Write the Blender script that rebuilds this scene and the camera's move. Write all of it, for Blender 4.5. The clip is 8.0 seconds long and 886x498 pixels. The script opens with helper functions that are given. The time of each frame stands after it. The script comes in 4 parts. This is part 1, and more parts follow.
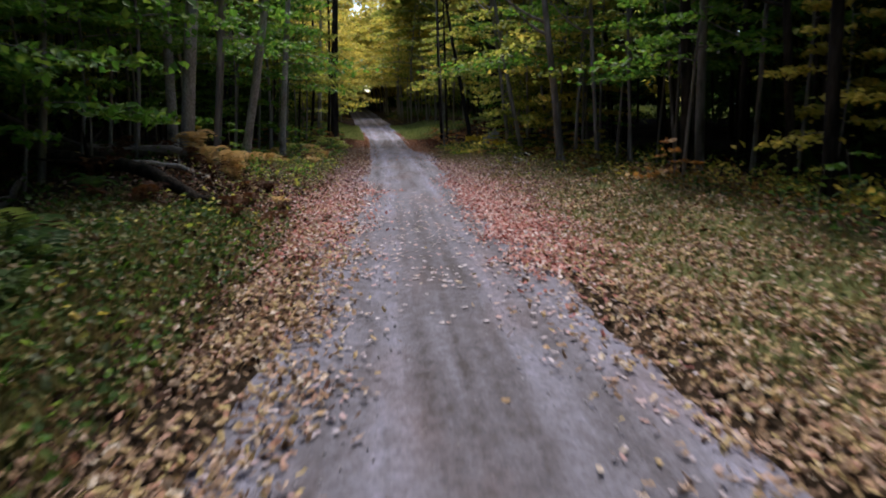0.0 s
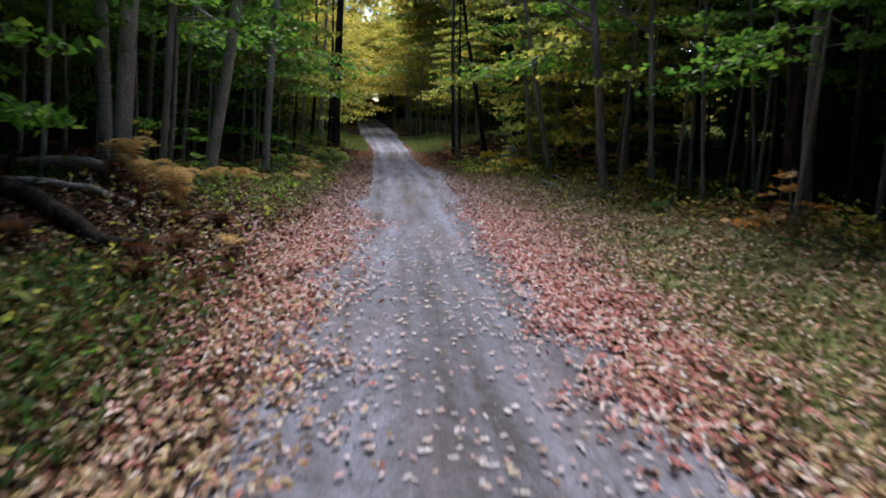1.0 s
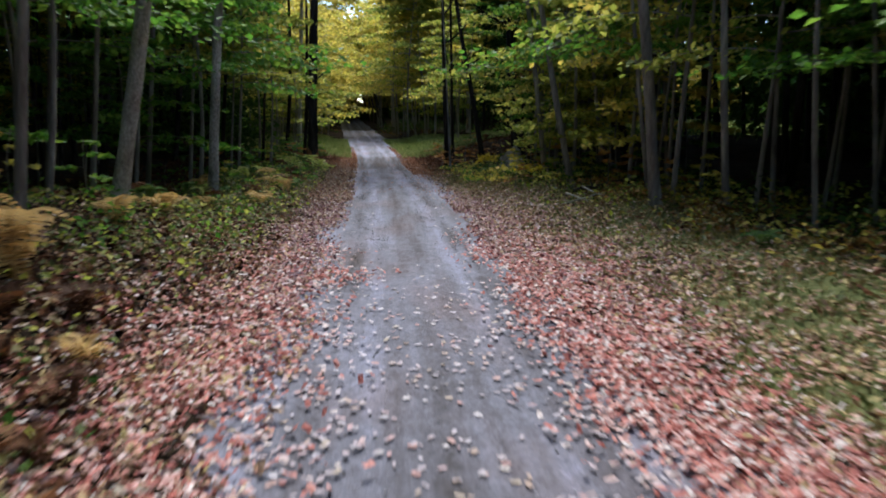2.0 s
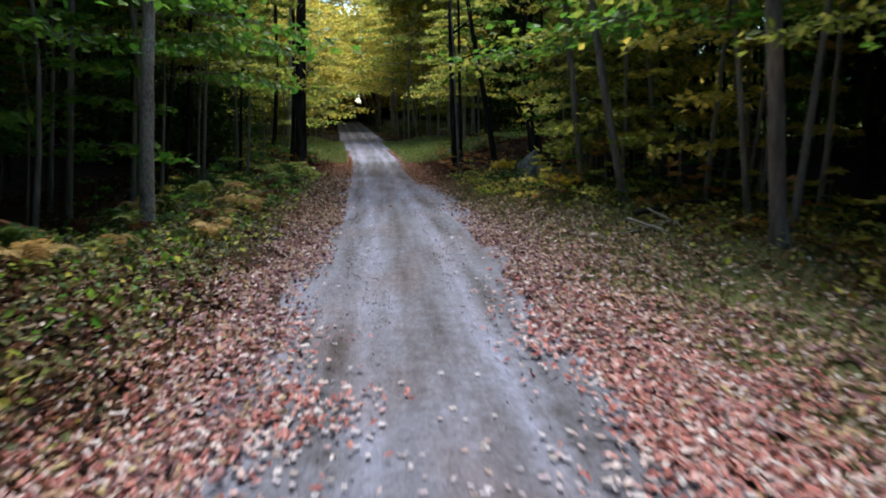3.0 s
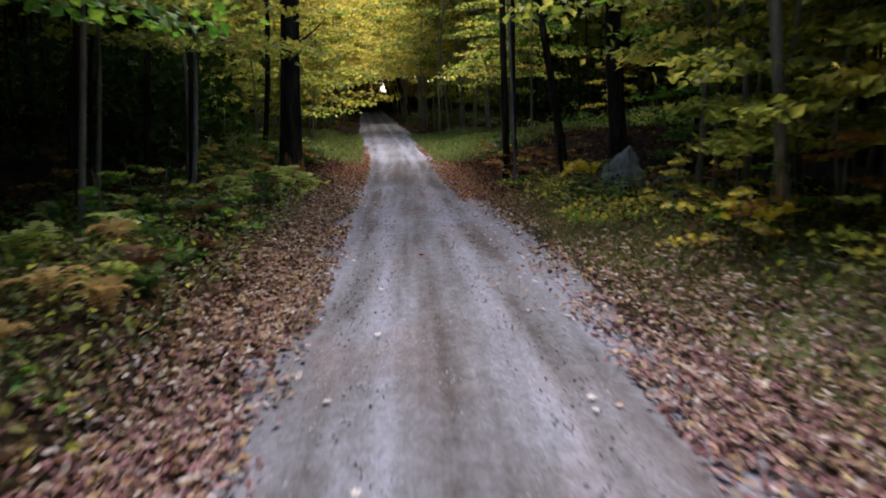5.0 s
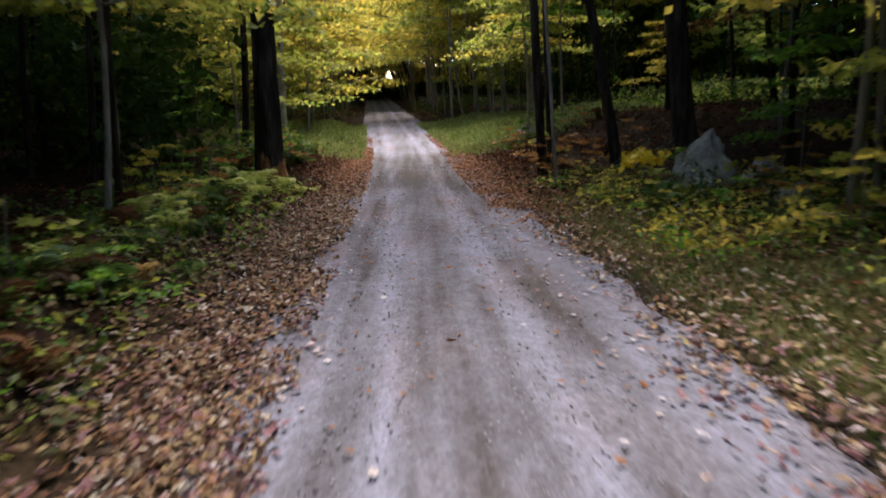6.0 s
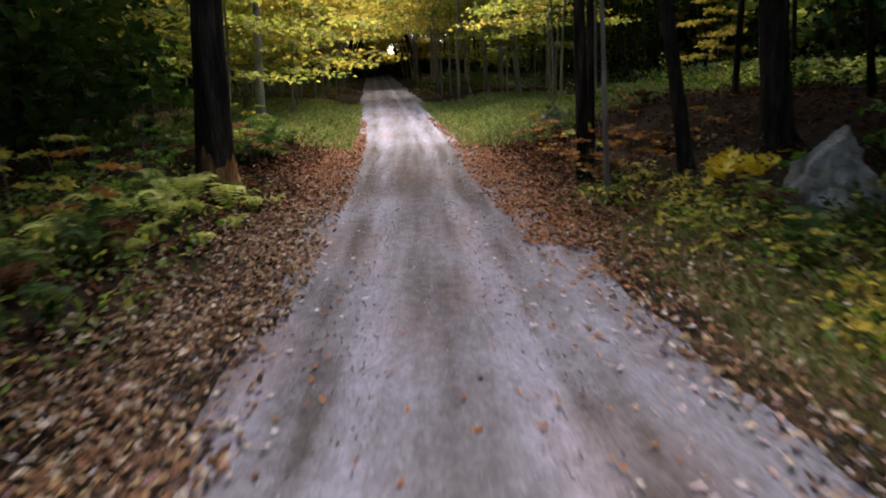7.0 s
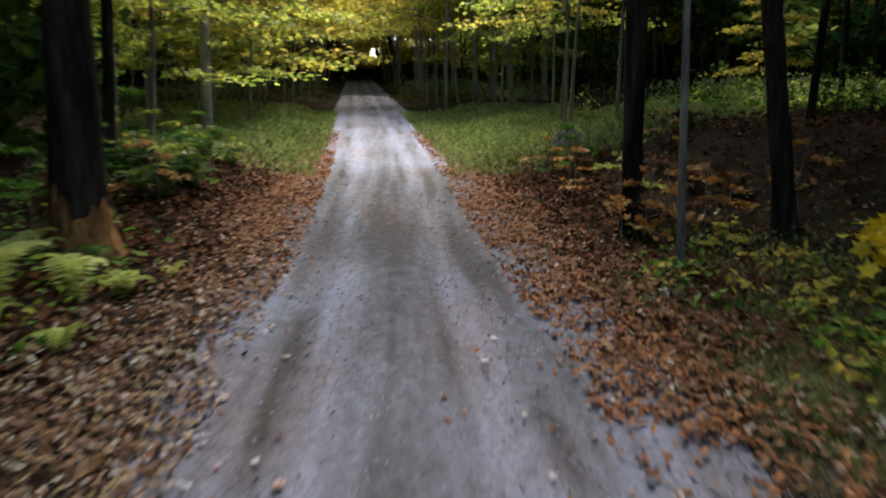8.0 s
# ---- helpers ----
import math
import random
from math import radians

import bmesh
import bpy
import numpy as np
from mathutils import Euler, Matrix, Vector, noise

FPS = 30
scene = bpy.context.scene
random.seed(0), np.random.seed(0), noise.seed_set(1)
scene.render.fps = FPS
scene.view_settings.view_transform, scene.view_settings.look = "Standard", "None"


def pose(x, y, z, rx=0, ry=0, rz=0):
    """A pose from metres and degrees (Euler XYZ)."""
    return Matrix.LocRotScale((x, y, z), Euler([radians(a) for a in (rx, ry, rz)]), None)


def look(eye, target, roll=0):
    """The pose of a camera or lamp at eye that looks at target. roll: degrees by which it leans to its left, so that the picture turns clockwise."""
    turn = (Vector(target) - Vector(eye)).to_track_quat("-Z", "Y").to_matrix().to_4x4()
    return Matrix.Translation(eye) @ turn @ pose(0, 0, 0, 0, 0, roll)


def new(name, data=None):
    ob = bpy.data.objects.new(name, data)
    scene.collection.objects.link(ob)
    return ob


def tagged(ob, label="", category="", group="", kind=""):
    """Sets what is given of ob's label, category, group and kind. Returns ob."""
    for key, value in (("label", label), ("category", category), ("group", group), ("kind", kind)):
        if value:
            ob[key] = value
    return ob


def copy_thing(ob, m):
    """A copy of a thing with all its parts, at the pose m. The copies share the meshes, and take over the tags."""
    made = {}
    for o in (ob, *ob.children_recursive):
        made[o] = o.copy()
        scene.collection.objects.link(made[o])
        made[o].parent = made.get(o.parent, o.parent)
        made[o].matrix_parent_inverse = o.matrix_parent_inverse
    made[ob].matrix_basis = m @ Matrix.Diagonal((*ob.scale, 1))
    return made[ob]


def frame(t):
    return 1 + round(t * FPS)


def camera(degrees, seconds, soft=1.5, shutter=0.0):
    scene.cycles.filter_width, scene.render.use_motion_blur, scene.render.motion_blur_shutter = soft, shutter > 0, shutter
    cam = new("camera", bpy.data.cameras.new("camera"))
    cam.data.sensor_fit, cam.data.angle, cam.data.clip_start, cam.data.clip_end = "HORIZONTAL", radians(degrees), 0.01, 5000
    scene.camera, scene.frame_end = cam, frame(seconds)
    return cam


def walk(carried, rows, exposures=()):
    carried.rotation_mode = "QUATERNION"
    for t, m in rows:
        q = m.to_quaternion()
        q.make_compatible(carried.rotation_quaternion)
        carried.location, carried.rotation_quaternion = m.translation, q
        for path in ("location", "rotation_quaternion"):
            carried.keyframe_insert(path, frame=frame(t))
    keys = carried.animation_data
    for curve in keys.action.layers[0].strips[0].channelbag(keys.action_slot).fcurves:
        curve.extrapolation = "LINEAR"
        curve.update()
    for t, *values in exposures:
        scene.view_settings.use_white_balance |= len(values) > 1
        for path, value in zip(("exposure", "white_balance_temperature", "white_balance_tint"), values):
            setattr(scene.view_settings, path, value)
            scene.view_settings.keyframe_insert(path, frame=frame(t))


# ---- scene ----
cam = camera(63.0, 8.0, soft=1.8, shutter=0.5)
# seconds, x, y, z, yaw, pitch, lean of the camera on a car driving slowly along the lane
PATH = [
    (0.0, 0.000, 0.000, 1.696, -3.96, -10.47, -0.31),
    (0.5, 0.039, 1.896, 1.689, -3.81, -9.92, 1.22),
    (1.0, 0.060, 3.803, 1.705, -3.63, -9.57, 1.66),
    (1.5, 0.074, 5.772, 1.719, -4.08, -9.09, 1.08),
    (2.8, 0.064, 10.919, 1.773, -4.65, -10.38, -0.25),
    (3.0, 0.066, 11.681, 1.781, -4.53, -9.49, 0.11),
    (3.5, 0.059, 13.546, 1.769, -4.18, -9.79, 0.63),
    (4.0, 0.076, 15.423, 1.709, -3.84, -9.35, 1.81),
    (4.5, 0.089, 17.317, 1.717, -3.62, -9.66, 0.89),
    (4.7, 0.087, 18.085, 1.712, -2.81, -9.95, 0.34),
    (5.8, 0.018, 22.504, 1.643, -1.95, -10.37, -1.81),
    (6.0, 0.024, 23.315, 1.644, -1.35, -11.16, -2.31),
    (6.5, 0.049, 25.289, 1.656, -1.01, -11.74, -2.13),
    (7.0, 0.029, 27.302, 1.675, -1.20, -12.82, -1.50),
    (7.5, 0.030, 29.266, 1.697, -0.36, -12.33, -1.33),
    (8.0, 0.001, 31.105, 1.745, -3.02, -12.38, 0.52),
]
walk(cam, [(t, pose(x, y, z, 90 + p, 0, w) @ pose(0, 0, 0, 0, 0, r)) for t, x, y, z, w, p, r in PATH],
     [(0.0, 1.72, 6650, 13), (1.5, 1.95, 6150, 6), (3.5, 2.05, 6200, 4), (4.0, 2.05, 6550, 8), (4.5, 2.05, 6650, 9), (6.0, 2.5, 7100, 13), (6.5, 2.6, 7250, 15), (7.5, 2.7, 7500, 13), (8.0, 2.6, 6800, 2)])
# ---- world and sun ----
world = bpy.data.worlds.new("world")
scene.world = world
world.use_nodes = True
wt = world.node_tree
sky = wt.nodes.new("ShaderNodeTexSky")
sky.sky_type, sky.sun_disc = "NISHITA", False
sky.sun_elevation, sky.sun_rotation = radians(61), radians(3)
wt.links.new(sky.outputs["Color"], wt.nodes["Background"].inputs["Color"])
wt.nodes["Background"].inputs["Strength"].default_value = 0.10

sun = new("sun", bpy.data.lights.new("sun", "SUN"))
sun.data.energy, sun.data.angle, sun.data.color = 1.5, radians(24), (1.0, 0.95, 0.88)
sun.matrix_world = look((1.0, 22.0, 40.0), (0.0, 0.0, 0.0))


# ---- materials ----
def material(name, colors, scale=4.0, rough=0.85, bump=0.3, bump_scale=30.0, per="", translucent=0.0, stretch=(1, 1, 1), spec=0.3, stain=0.25):
    """A surface of mottled colours: broad patches, fine grain and relief; per: 'leaf' or 'object' varies it piece by piece."""
    m = bpy.data.materials.new(name)
    m.use_nodes = True
    nt = m.node_tree
    n, link = nt.nodes, nt.links.new
    bsdf = n["Principled BSDF"]
    tc = n.new("ShaderNodeTexCoord")
    mp = n.new("ShaderNodeMapping")
    mp.inputs["Scale"].default_value = stretch
    link(tc.outputs["Object"], mp.inputs["Vector"])
    big = n.new("ShaderNodeTexNoise")
    big.inputs["Scale"].default_value, big.inputs["Detail"].default_value = scale, 6
    link(mp.outputs[0], big.inputs["Vector"])
    ramp = n.new("ShaderNodeValToRGB")
    while len(ramp.color_ramp.elements) < len(colors):
        ramp.color_ramp.elements.new(0.5)
    for i, c in enumerate(colors):
        e = ramp.color_ramp.elements[i]
        lo, hi = (0.02, 0.98) if per else (0.3, 0.7)
        e.position, e.color = lo + (hi - lo) * i / max(1, len(colors) - 1), (*c, 1)
    if per:
        src = n.new("ShaderNodeNewGeometry") if per == "leaf" else n.new("ShaderNodeObjectInfo")
        link(src.outputs["Random Per Island" if per == "leaf" else "Random"], ramp.inputs[0])
    else:
        link(big.outputs["Fac"], ramp.inputs[0])
    fine = n.new("ShaderNodeTexNoise")
    fine.inputs["Scale"].default_value, fine.inputs["Detail"].default_value = bump_scale, 5
    link(mp.outputs[0], fine.inputs["Vector"])
    rng = n.new("ShaderNodeMapRange")
    rng.inputs["From Min"].default_value, rng.inputs["From Max"].default_value = 0.3, 0.7
    rng.inputs["To Min"].default_value, rng.inputs["To Max"].default_value = 1 - stain, 1 + stain
    link(fine.outputs["Fac"], rng.inputs["Value"])
    mul = n.new("ShaderNodeVectorMath")
    mul.operation = "SCALE"
    link(ramp.outputs["Color"], mul.inputs[0])
    link(rng.outputs[0], mul.inputs["Scale"])
    link(mul.outputs[0], bsdf.inputs["Base Color"])
    bsdf.inputs["Roughness"].default_value = rough
    bsdf.inputs["Specular IOR Level"].default_value = spec
    if bump:
        b = n.new("ShaderNodeBump")
        b.inputs["Strength"].default_value, b.inputs["Distance"].default_value = bump, 0.03
        link(fine.outputs["Fac"], b.inputs["Height"])
        link(b.outputs[0], bsdf.inputs["Normal"])
    if translucent:
        tr = n.new("ShaderNodeBsdfTranslucent")
        mix = n.new("ShaderNodeMixShader")
        mix.inputs[0].default_value = translucent
        link(mul.outputs[0], tr.inputs["Color"])
        link(bsdf.outputs[0], mix.inputs[1])
        link(tr.outputs[0], mix.inputs[2])
        link(mix.outputs[0], n["Material Output"].inputs["Surface"])
    return m


BARK_PALE = material("pale_bark", [(0.12, 0.115, 0.10), (0.30, 0.285, 0.25), (0.36, 0.345, 0.31), (0.47, 0.455, 0.41)], 5, 0.9, 0.8, 40, stretch=(1, 1, 0.45), stain=0.4)
BARK_GREY = material("grey_bark", [(0.09, 0.08, 0.07), (0.19, 0.175, 0.155), (0.30, 0.28, 0.25)], 6, 0.95, 0.9, 30, stretch=(1, 1, 0.2))
# dark bark, near black so that the wood's deep shade is in its colour
BARK_DARK_SHADED = material("dark_shaded_bark", [(0.010, 0.009, 0.008), (0.028, 0.023, 0.019), (0.065, 0.053, 0.043)], 6, 0.95, 1.0, 26, stretch=(1, 1, 0.15), spec=0.08, stain=0.5)
BARK_WORN = material("bleached_wood", [(0.16, 0.12, 0.09), (0.38, 0.30, 0.23), (0.58, 0.49, 0.39)], 9, 0.85, 0.7, 34, stretch=(1, 1, 0.12), stain=0.4)
BARK_BARE = material("bare_orange_wood", [(0.03, 0.018, 0.011), (0.13, 0.055, 0.02), (0.30, 0.135, 0.045), (0.42, 0.22, 0.085)], 11, 0.85, 0.9, 34, stretch=(1, 1, 0.14), stain=0.5)
DEAD_WOOD = material("dead_wood", [(0.10, 0.085, 0.07), (0.22, 0.19, 0.16)], 6, 0.9, 0.9, 40, stretch=(0.3, 1, 1))
ROCK = material("granite", [(0.12, 0.115, 0.10), (0.30, 0.285, 0.26), (0.42, 0.40, 0.37), (0.56, 0.54, 0.50)], 3.5, 0.95, 1.0, 40, spec=0.1)
STONE = material("gravel_stone", [(0.10, 0.095, 0.10), (0.17, 0.165, 0.18), (0.33, 0.32, 0.36)], 5, 0.9, 0.4, 60, per="leaf")
GREEN = material("green_leaf", [(0.024, 0.058, 0.013), (0.045, 0.095, 0.019), (0.08, 0.13, 0.024)], 3, 0.6, 0, 8, "leaf", 0.45, spec=0.12)
# fresh green, brighter than green_leaf to carry the light on the wood's edge
FRESH_LIT = material("fresh_lit_green_leaf", [(0.055, 0.16, 0.02), (0.11, 0.25, 0.028), (0.22, 0.34, 0.045)], 3, 0.55, 0, 8, "leaf", 0.55)
LIME = material("lime_leaf", [(0.14, 0.20, 0.03), (0.32, 0.36, 0.06), (0.56, 0.51, 0.11)], 3, 0.55, 0, 8, "leaf", 0.6)
YELLOW = material("yellow_leaf", [(0.27, 0.28, 0.045), (0.52, 0.45, 0.075), (0.72, 0.54, 0.11)], 3, 0.55, 0, 8, "leaf", 0.6)
ORANGE = material("orange_leaf", [(0.22, 0.10, 0.03), (0.40, 0.18, 0.04), (0.42, 0.26, 0.07)], 3, 0.55, 0, 8, "leaf", 0.45)
RUSSET = material("russet_leaf", [(0.07, 0.035, 0.012), (0.17, 0.085, 0.022), (0.30, 0.17, 0.04), (0.14, 0.13, 0.03)], 3, 0.6, 0, 8, "leaf", 0.4)
FERN_GREEN = material("fern_green", [(0.03, 0.08, 0.016), (0.07, 0.14, 0.027), (0.15, 0.20, 0.045)], 3, 0.6, 0, 8, "object", 0.35)
FERN_LIME = material("fern_lime", [(0.32, 0.40, 0.08), (0.50, 0.56, 0.14), (0.66, 0.66, 0.24)], 3, 0.6, 0, 8, "object", 0.35)
FERN_TAN = material("fern_tan", [(0.48, 0.31, 0.11), (0.70, 0.50, 0.22)], 3, 0.7, 0, 8, "object", 0.35)
VERGE = material("verge_plant", [(0.04, 0.06, 0.018), (0.09, 0.11, 0.03), (0.20, 0.18, 0.055), (0.13, 0.07, 0.035)], 3, 0.6, 0, 8, "leaf", 0.3)
OLD_LEAF = material("old_leaf", [(0.026, 0.011, 0.006), (0.075, 0.029, 0.014), (0.15, 0.062, 0.027)], 3, 0.85, 0, 40, "leaf", 0.1, spec=0.08)
GRASS = material("grass_blade", [(0.06, 0.095, 0.025), (0.15, 0.16, 0.05), (0.34, 0.29, 0.13), (0.22, 0.15, 0.07)], 3, 0.6, 0, 8, "leaf", 0.3)
LITTER_RED = material("red_litter", [(0.20, 0.055, 0.05), (0.40, 0.12, 0.10), (0.50, 0.21, 0.18), (0.55, 0.36, 0.34), (0.62, 0.56, 0.55)], 3, 0.7, 0, 40, "leaf", 0.12)
LITTER_TAN = material("tan_litter", [(0.11, 0.06, 0.04), (0.22, 0.14, 0.09), (0.34, 0.22, 0.13), (0.44, 0.35, 0.15), (0.42, 0.22, 0.16), (0.55, 0.47, 0.38)], 3, 0.7, 0, 40, "leaf", 0.12)
LEAF_LANE = material("lane_leaf", [(0.34, 0.28, 0.31), (0.45, 0.41, 0.46), (0.40, 0.23, 0.23), (0.40, 0.33, 0.27)], 3, 0.65, 0, 40, "leaf", 0.1)
FERN_BROWN = material("fern_brown", [(0.05, 0.022, 0.012), (0.12, 0.05, 0.022), (0.22, 0.095, 0.035)], 3, 0.75, 0, 8, "object", 0.25)
# lighter grass for clearing and meadow, their brighter light put into the colour
GRASS_LIT = material("lit_grass", [(0.10, 0.15, 0.04), (0.25, 0.32, 0.10), (0.42, 0.43, 0.20)], 3, 0.6, 0, 8, "leaf", 0.3)
LITTER_MAUVE = material("mauve_litter", [(0.07, 0.026, 0.032), (0.18, 0.07, 0.085), (0.30, 0.16, 0.18), (0.26, 0.17, 0.08), (0.50, 0.41, 0.43)], 3, 0.7, 0, 40, "leaf", 0.12)
LITTER_MIX = material("mixed_litter", [(0.028, 0.014, 0.009), (0.06, 0.03, 0.018), (0.12, 0.05, 0.026), (0.22, 0.095, 0.042), (0.32, 0.23, 0.12), (0.20, 0.09, 0.06), (0.46, 0.40, 0.33)], 3, 0.75, 0, 40, "leaf", 0.1)
LITTER_DARK = material("dark_litter", [(0.012, 0.008, 0.007), (0.03, 0.016, 0.012), (0.07, 0.03, 0.02), (0.13, 0.055, 0.03), (0.26, 0.20, 0.15)], 3, 0.8, 0, 40, "leaf", 0.1, spec=0.1)
LITTER_BROWN = material("brown_litter", [(0.08, 0.024, 0.010), (0.20, 0.066, 0.022), (0.33, 0.125, 0.04), (0.20, 0.11, 0.06)], 3, 0.75, 0, 40, "leaf", 0.1)
LEAF_PALE = material("pale_leaf", [(0.36, 0.30, 0.32), (0.48, 0.44, 0.48), (0.40, 0.35, 0.33), (0.40, 0.25, 0.24)], 3, 0.6, 0, 40, "object", 0.1)


# ---- plan ----
def step(a, b, v):
    u = np.clip((np.asarray(v, float) - a) / (b - a), 0, 1)
    return u * u * (3 - 2 * u)


def lane(y):
    """The middle of the lane at y: straight, then bending gently to the left."""
    y = np.asarray(y, float)
    return 0.45 - 0.0007 * np.clip(y - 10, 0, 38) ** 2 - 0.07 * np.clip(y - 48, 0, 90)


def meadow(x, y):
    """Below 1 on the open meadow behind the trees."""
    return np.hypot((x - 27) / 11, (y - 64) / 13)


def lumps(x, y, seed=0.0):
    return (np.sin(x * 1.3 + 2.1 * np.sin(y * 0.7 + seed)) + np.sin(y * 1.1 + 1.7 * np.sin(x * 0.9 - seed)) + 0.6 * np.sin(2.9 * x + 2.3 * y + seed)) / 2.6


def rise(y):
    """How the lane climbs: level, then gently uphill past the clearing and out of the wood's hollow."""
    y = np.asarray(y, float)
    return 0.036 * np.clip(y - 39, 0, 75) + 0.06 * np.clip(y - 114, 0, 60) + 0.30 * np.clip(-14 - y, 0, 30)


def height(x, y):
    """The lie of the land."""
    x, y = np.asarray(x, float), np.asarray(y, float)
    u = x - lane(y)
    z = rise(y) + 0.34 * step(-1.8, -3.2, u) + 0.55 * step(-3.0, -4.4, u) * step(21, 16, y) * step(8, 14.5, y)
    z = z + 0.36 * step(2.0, 4.4, u) * (1 - 0.95 * step(28, 32, y) * step(42, 39, y) * step(9, 6.5, u))
    z = z + 0.09 * lumps(x, y) * step(1.9, 3.7, abs(u)) + 0.03 * lumps(x * 4, y * 4, 2.0) * step(1.3, 2.2, abs(u))
    z = z + 0.75 * step(3.2, 6.4, u) * step(36.5, 39.5, y) * step(52, 47, y)  # a leafy bank under the dark trees
    z = z - 0.10 * step(1.5, 1.0, abs(u))
    meadow = step(20, 11, np.hypot(x - 26, y - 66))
    z = z + 0.5 * meadow + 0.30 * np.clip(abs(x + 4) - 27, 0, 34) * (1 - meadow)
    return z


def mesh_np(name, verts, faces, mat, smooth=False):
    """A mesh from arrays; all faces have the same number of corners."""
    verts, faces = np.asarray(verts, np.float32), np.asarray(faces, np.int32)
    me = bpy.data.meshes.new(name)
    k = faces.shape[1]
    me.vertices.add(len(verts))
    me.vertices.foreach_set("co", verts.ravel())
    me.loops.add(faces.size)
    me.loops.foreach_set("vertex_index", faces.ravel())
    me.polygons.add(len(faces))
    me.polygons.foreach_set("loop_start", np.arange(0, faces.size, k, dtype=np.int32))
    me.polygons.foreach_set("use_smooth", np.full(len(faces), smooth))
    me.materials.append(mat)
    me.update(calc_edges=True)
    return me


def part(name, me, parent, label="", m=None):
    ob = new(name, me)
    ob.parent = parent
    if m is not None:
        ob.matrix_basis = m
    return tagged(ob, label)


def join(pieces):
    """Several (verts, faces) as one."""
    vs, fs, at = [], [], 0
    for v, f in pieces:
        vs.append(v), fs.append(np.asarray(f) + at)
        at += len(v)
    return np.concatenate(vs), np.concatenate(fs)


def tube(points, radii, sides=8, rough=0.0, rng=None):
    """A tapered limb along points."""
    p, r = np.asarray(points, float), np.asarray(radii, float)
    d = np.gradient(p, axis=0)
    d /= np.linalg.norm(d, axis=1)[:, None]
    ref = np.where(abs(d[:, 2:3]) > 0.9, [[1.0, 0, 0]], [[0, 0, 1.0]])
    a = np.cross(d, ref)
    a /= np.linalg.norm(a, axis=1)[:, None]
    b = np.cross(d, a)
    w = np.arange(sides) * 2 * np.pi / sides
    rad = r[:, None] * (1 + (rough * rng.uniform(-1, 1, (len(p), sides)) if rng is not None else 0))
    v = p[:, None] + rad[..., None] * (a[:, None] * np.cos(w)[None, :, None] + b[:, None] * np.sin(w)[None, :, None])
    i, j = np.meshgrid(np.arange(len(p) - 1), np.arange(sides), indexing="ij")
    k = (j + 1) % sides
    f = np.stack([i * sides + j, i * sides + k, (i + 1) * sides + k, (i + 1) * sides + j], -1).reshape(-1, 4)
    return v.reshape(-1, 3), f


# outline of a small leaf: base, shoulder, tip, shoulder, folded along its midrib
KITE = np.array([[0, -0.5, 0], [0.36, -0.02, 0.10], [0, 0.58, -0.06], [-0.36, -0.02, 0.10]])
KITE_F = np.array([[0, 1, 2], [0, 2, 3]])
# outline of a lobed maple leaf, slightly curled
MAPLE = np.array([[0, -0.55, 0.0], [0.12, -0.3, 0.02], [0.48, -0.22, 0.12], [0.28, 0.02, 0.05], [0.46, 0.32, 0.14], [0.16, 0.24, 0.03],
                  [0, 0.6, 0.08], [-0.16, 0.24, 0.03], [-0.46, 0.32, 0.14], [-0.28, 0.02, 0.05], [-0.48, -0.22, 0.12], [-0.12, -0.3, 0.02]])
MAPLE_F = np.array([[0, 1, 11], [1, 2, 3], [1, 3, 9], [1, 9, 11], [9, 10, 11], [3, 4, 5], [3, 5, 7], [3, 7, 9], [7, 8, 9], [5, 6, 7]])

# a curled leaf of the litter
CURL = np.array([[0.04, -0.62, 0.0], [0.42, -0.30, 0.16], [0.22, 0.22, 0.04], [-0.05, 0.68, 0.14], [-0.46, 0.30, 0.14], [-0.20, -0.24, 0.0]])
CURL_F = np.array([[0, 1, 5], [1, 2, 4], [1, 4, 5], [2, 3, 4]])


def scatter(rng, centres, size, tilt, shape=KITE, faces=KITE_F, spread=0.3):
    """Many leaves at centres, lying within tilt (radians) of flat."""
    n = len(centres)
    s = size * rng.uniform(1 - spread, 1 + spread, n)
    yaw, a, b = rng.uniform(0, 2 * np.pi, n), rng.normal(0, tilt, n), rng.normal(0, tilt, n)
    cy, sy, ca, sa, cb, sb = np.cos(yaw), np.sin(yaw), np.cos(a), np.sin(a), np.cos(b), np.sin(b)
    x, y, z = (shape[:, i][None] * s[:, None] for i in range(3))
    x, z = x * cb[:, None] + z * sb[:, None], -x * sb[:, None] + z * cb[:, None]
    y, z = y * ca[:, None] - z * sa[:, None], y * sa[:, None] + z * ca[:, None]
    x, y = x * cy[:, None] - y * sy[:, None], x * sy[:, None] + y * cy[:, None]
    v = np.stack([x, y, z], -1) + centres[:, None]
    f = faces[None] + (np.arange(n) * len(shape))[:, None, None]
    return v.reshape(-1, 3), f.reshape(-1, faces.shape[1])


# ---- ground and lane ----
xs = np.concatenate([np.linspace(-420, -60, 10), np.linspace(-52, -12, 21), np.arange(-10, -6.4, 0.4), np.arange(-6.4, 5, 0.16), np.arange(5, 11, 0.4), np.linspace(12, 52, 21), np.linspace(60, 420, 10)])
ys = np.concatenate([np.linspace(-300, -30, 8), np.arange(-24, -2, 1.5), np.arange(-2, 52, 0.25), np.arange(52, 92, 0.4), np.arange(92, 130, 1.2), np.linspace(135, 900, 16)])
gx, gy = np.meshgrid(xs, ys)
nx, ny = len(xs), len(ys)
gi, gj = np.meshgrid(np.arange(ny - 1), np.arange(nx - 1), indexing="ij")
gf = np.stack([gi * nx + gj, gi * nx + gj + 1, (gi + 1) * nx + gj + 1, (gi + 1) * nx + gj], -1).reshape(-1, 4)


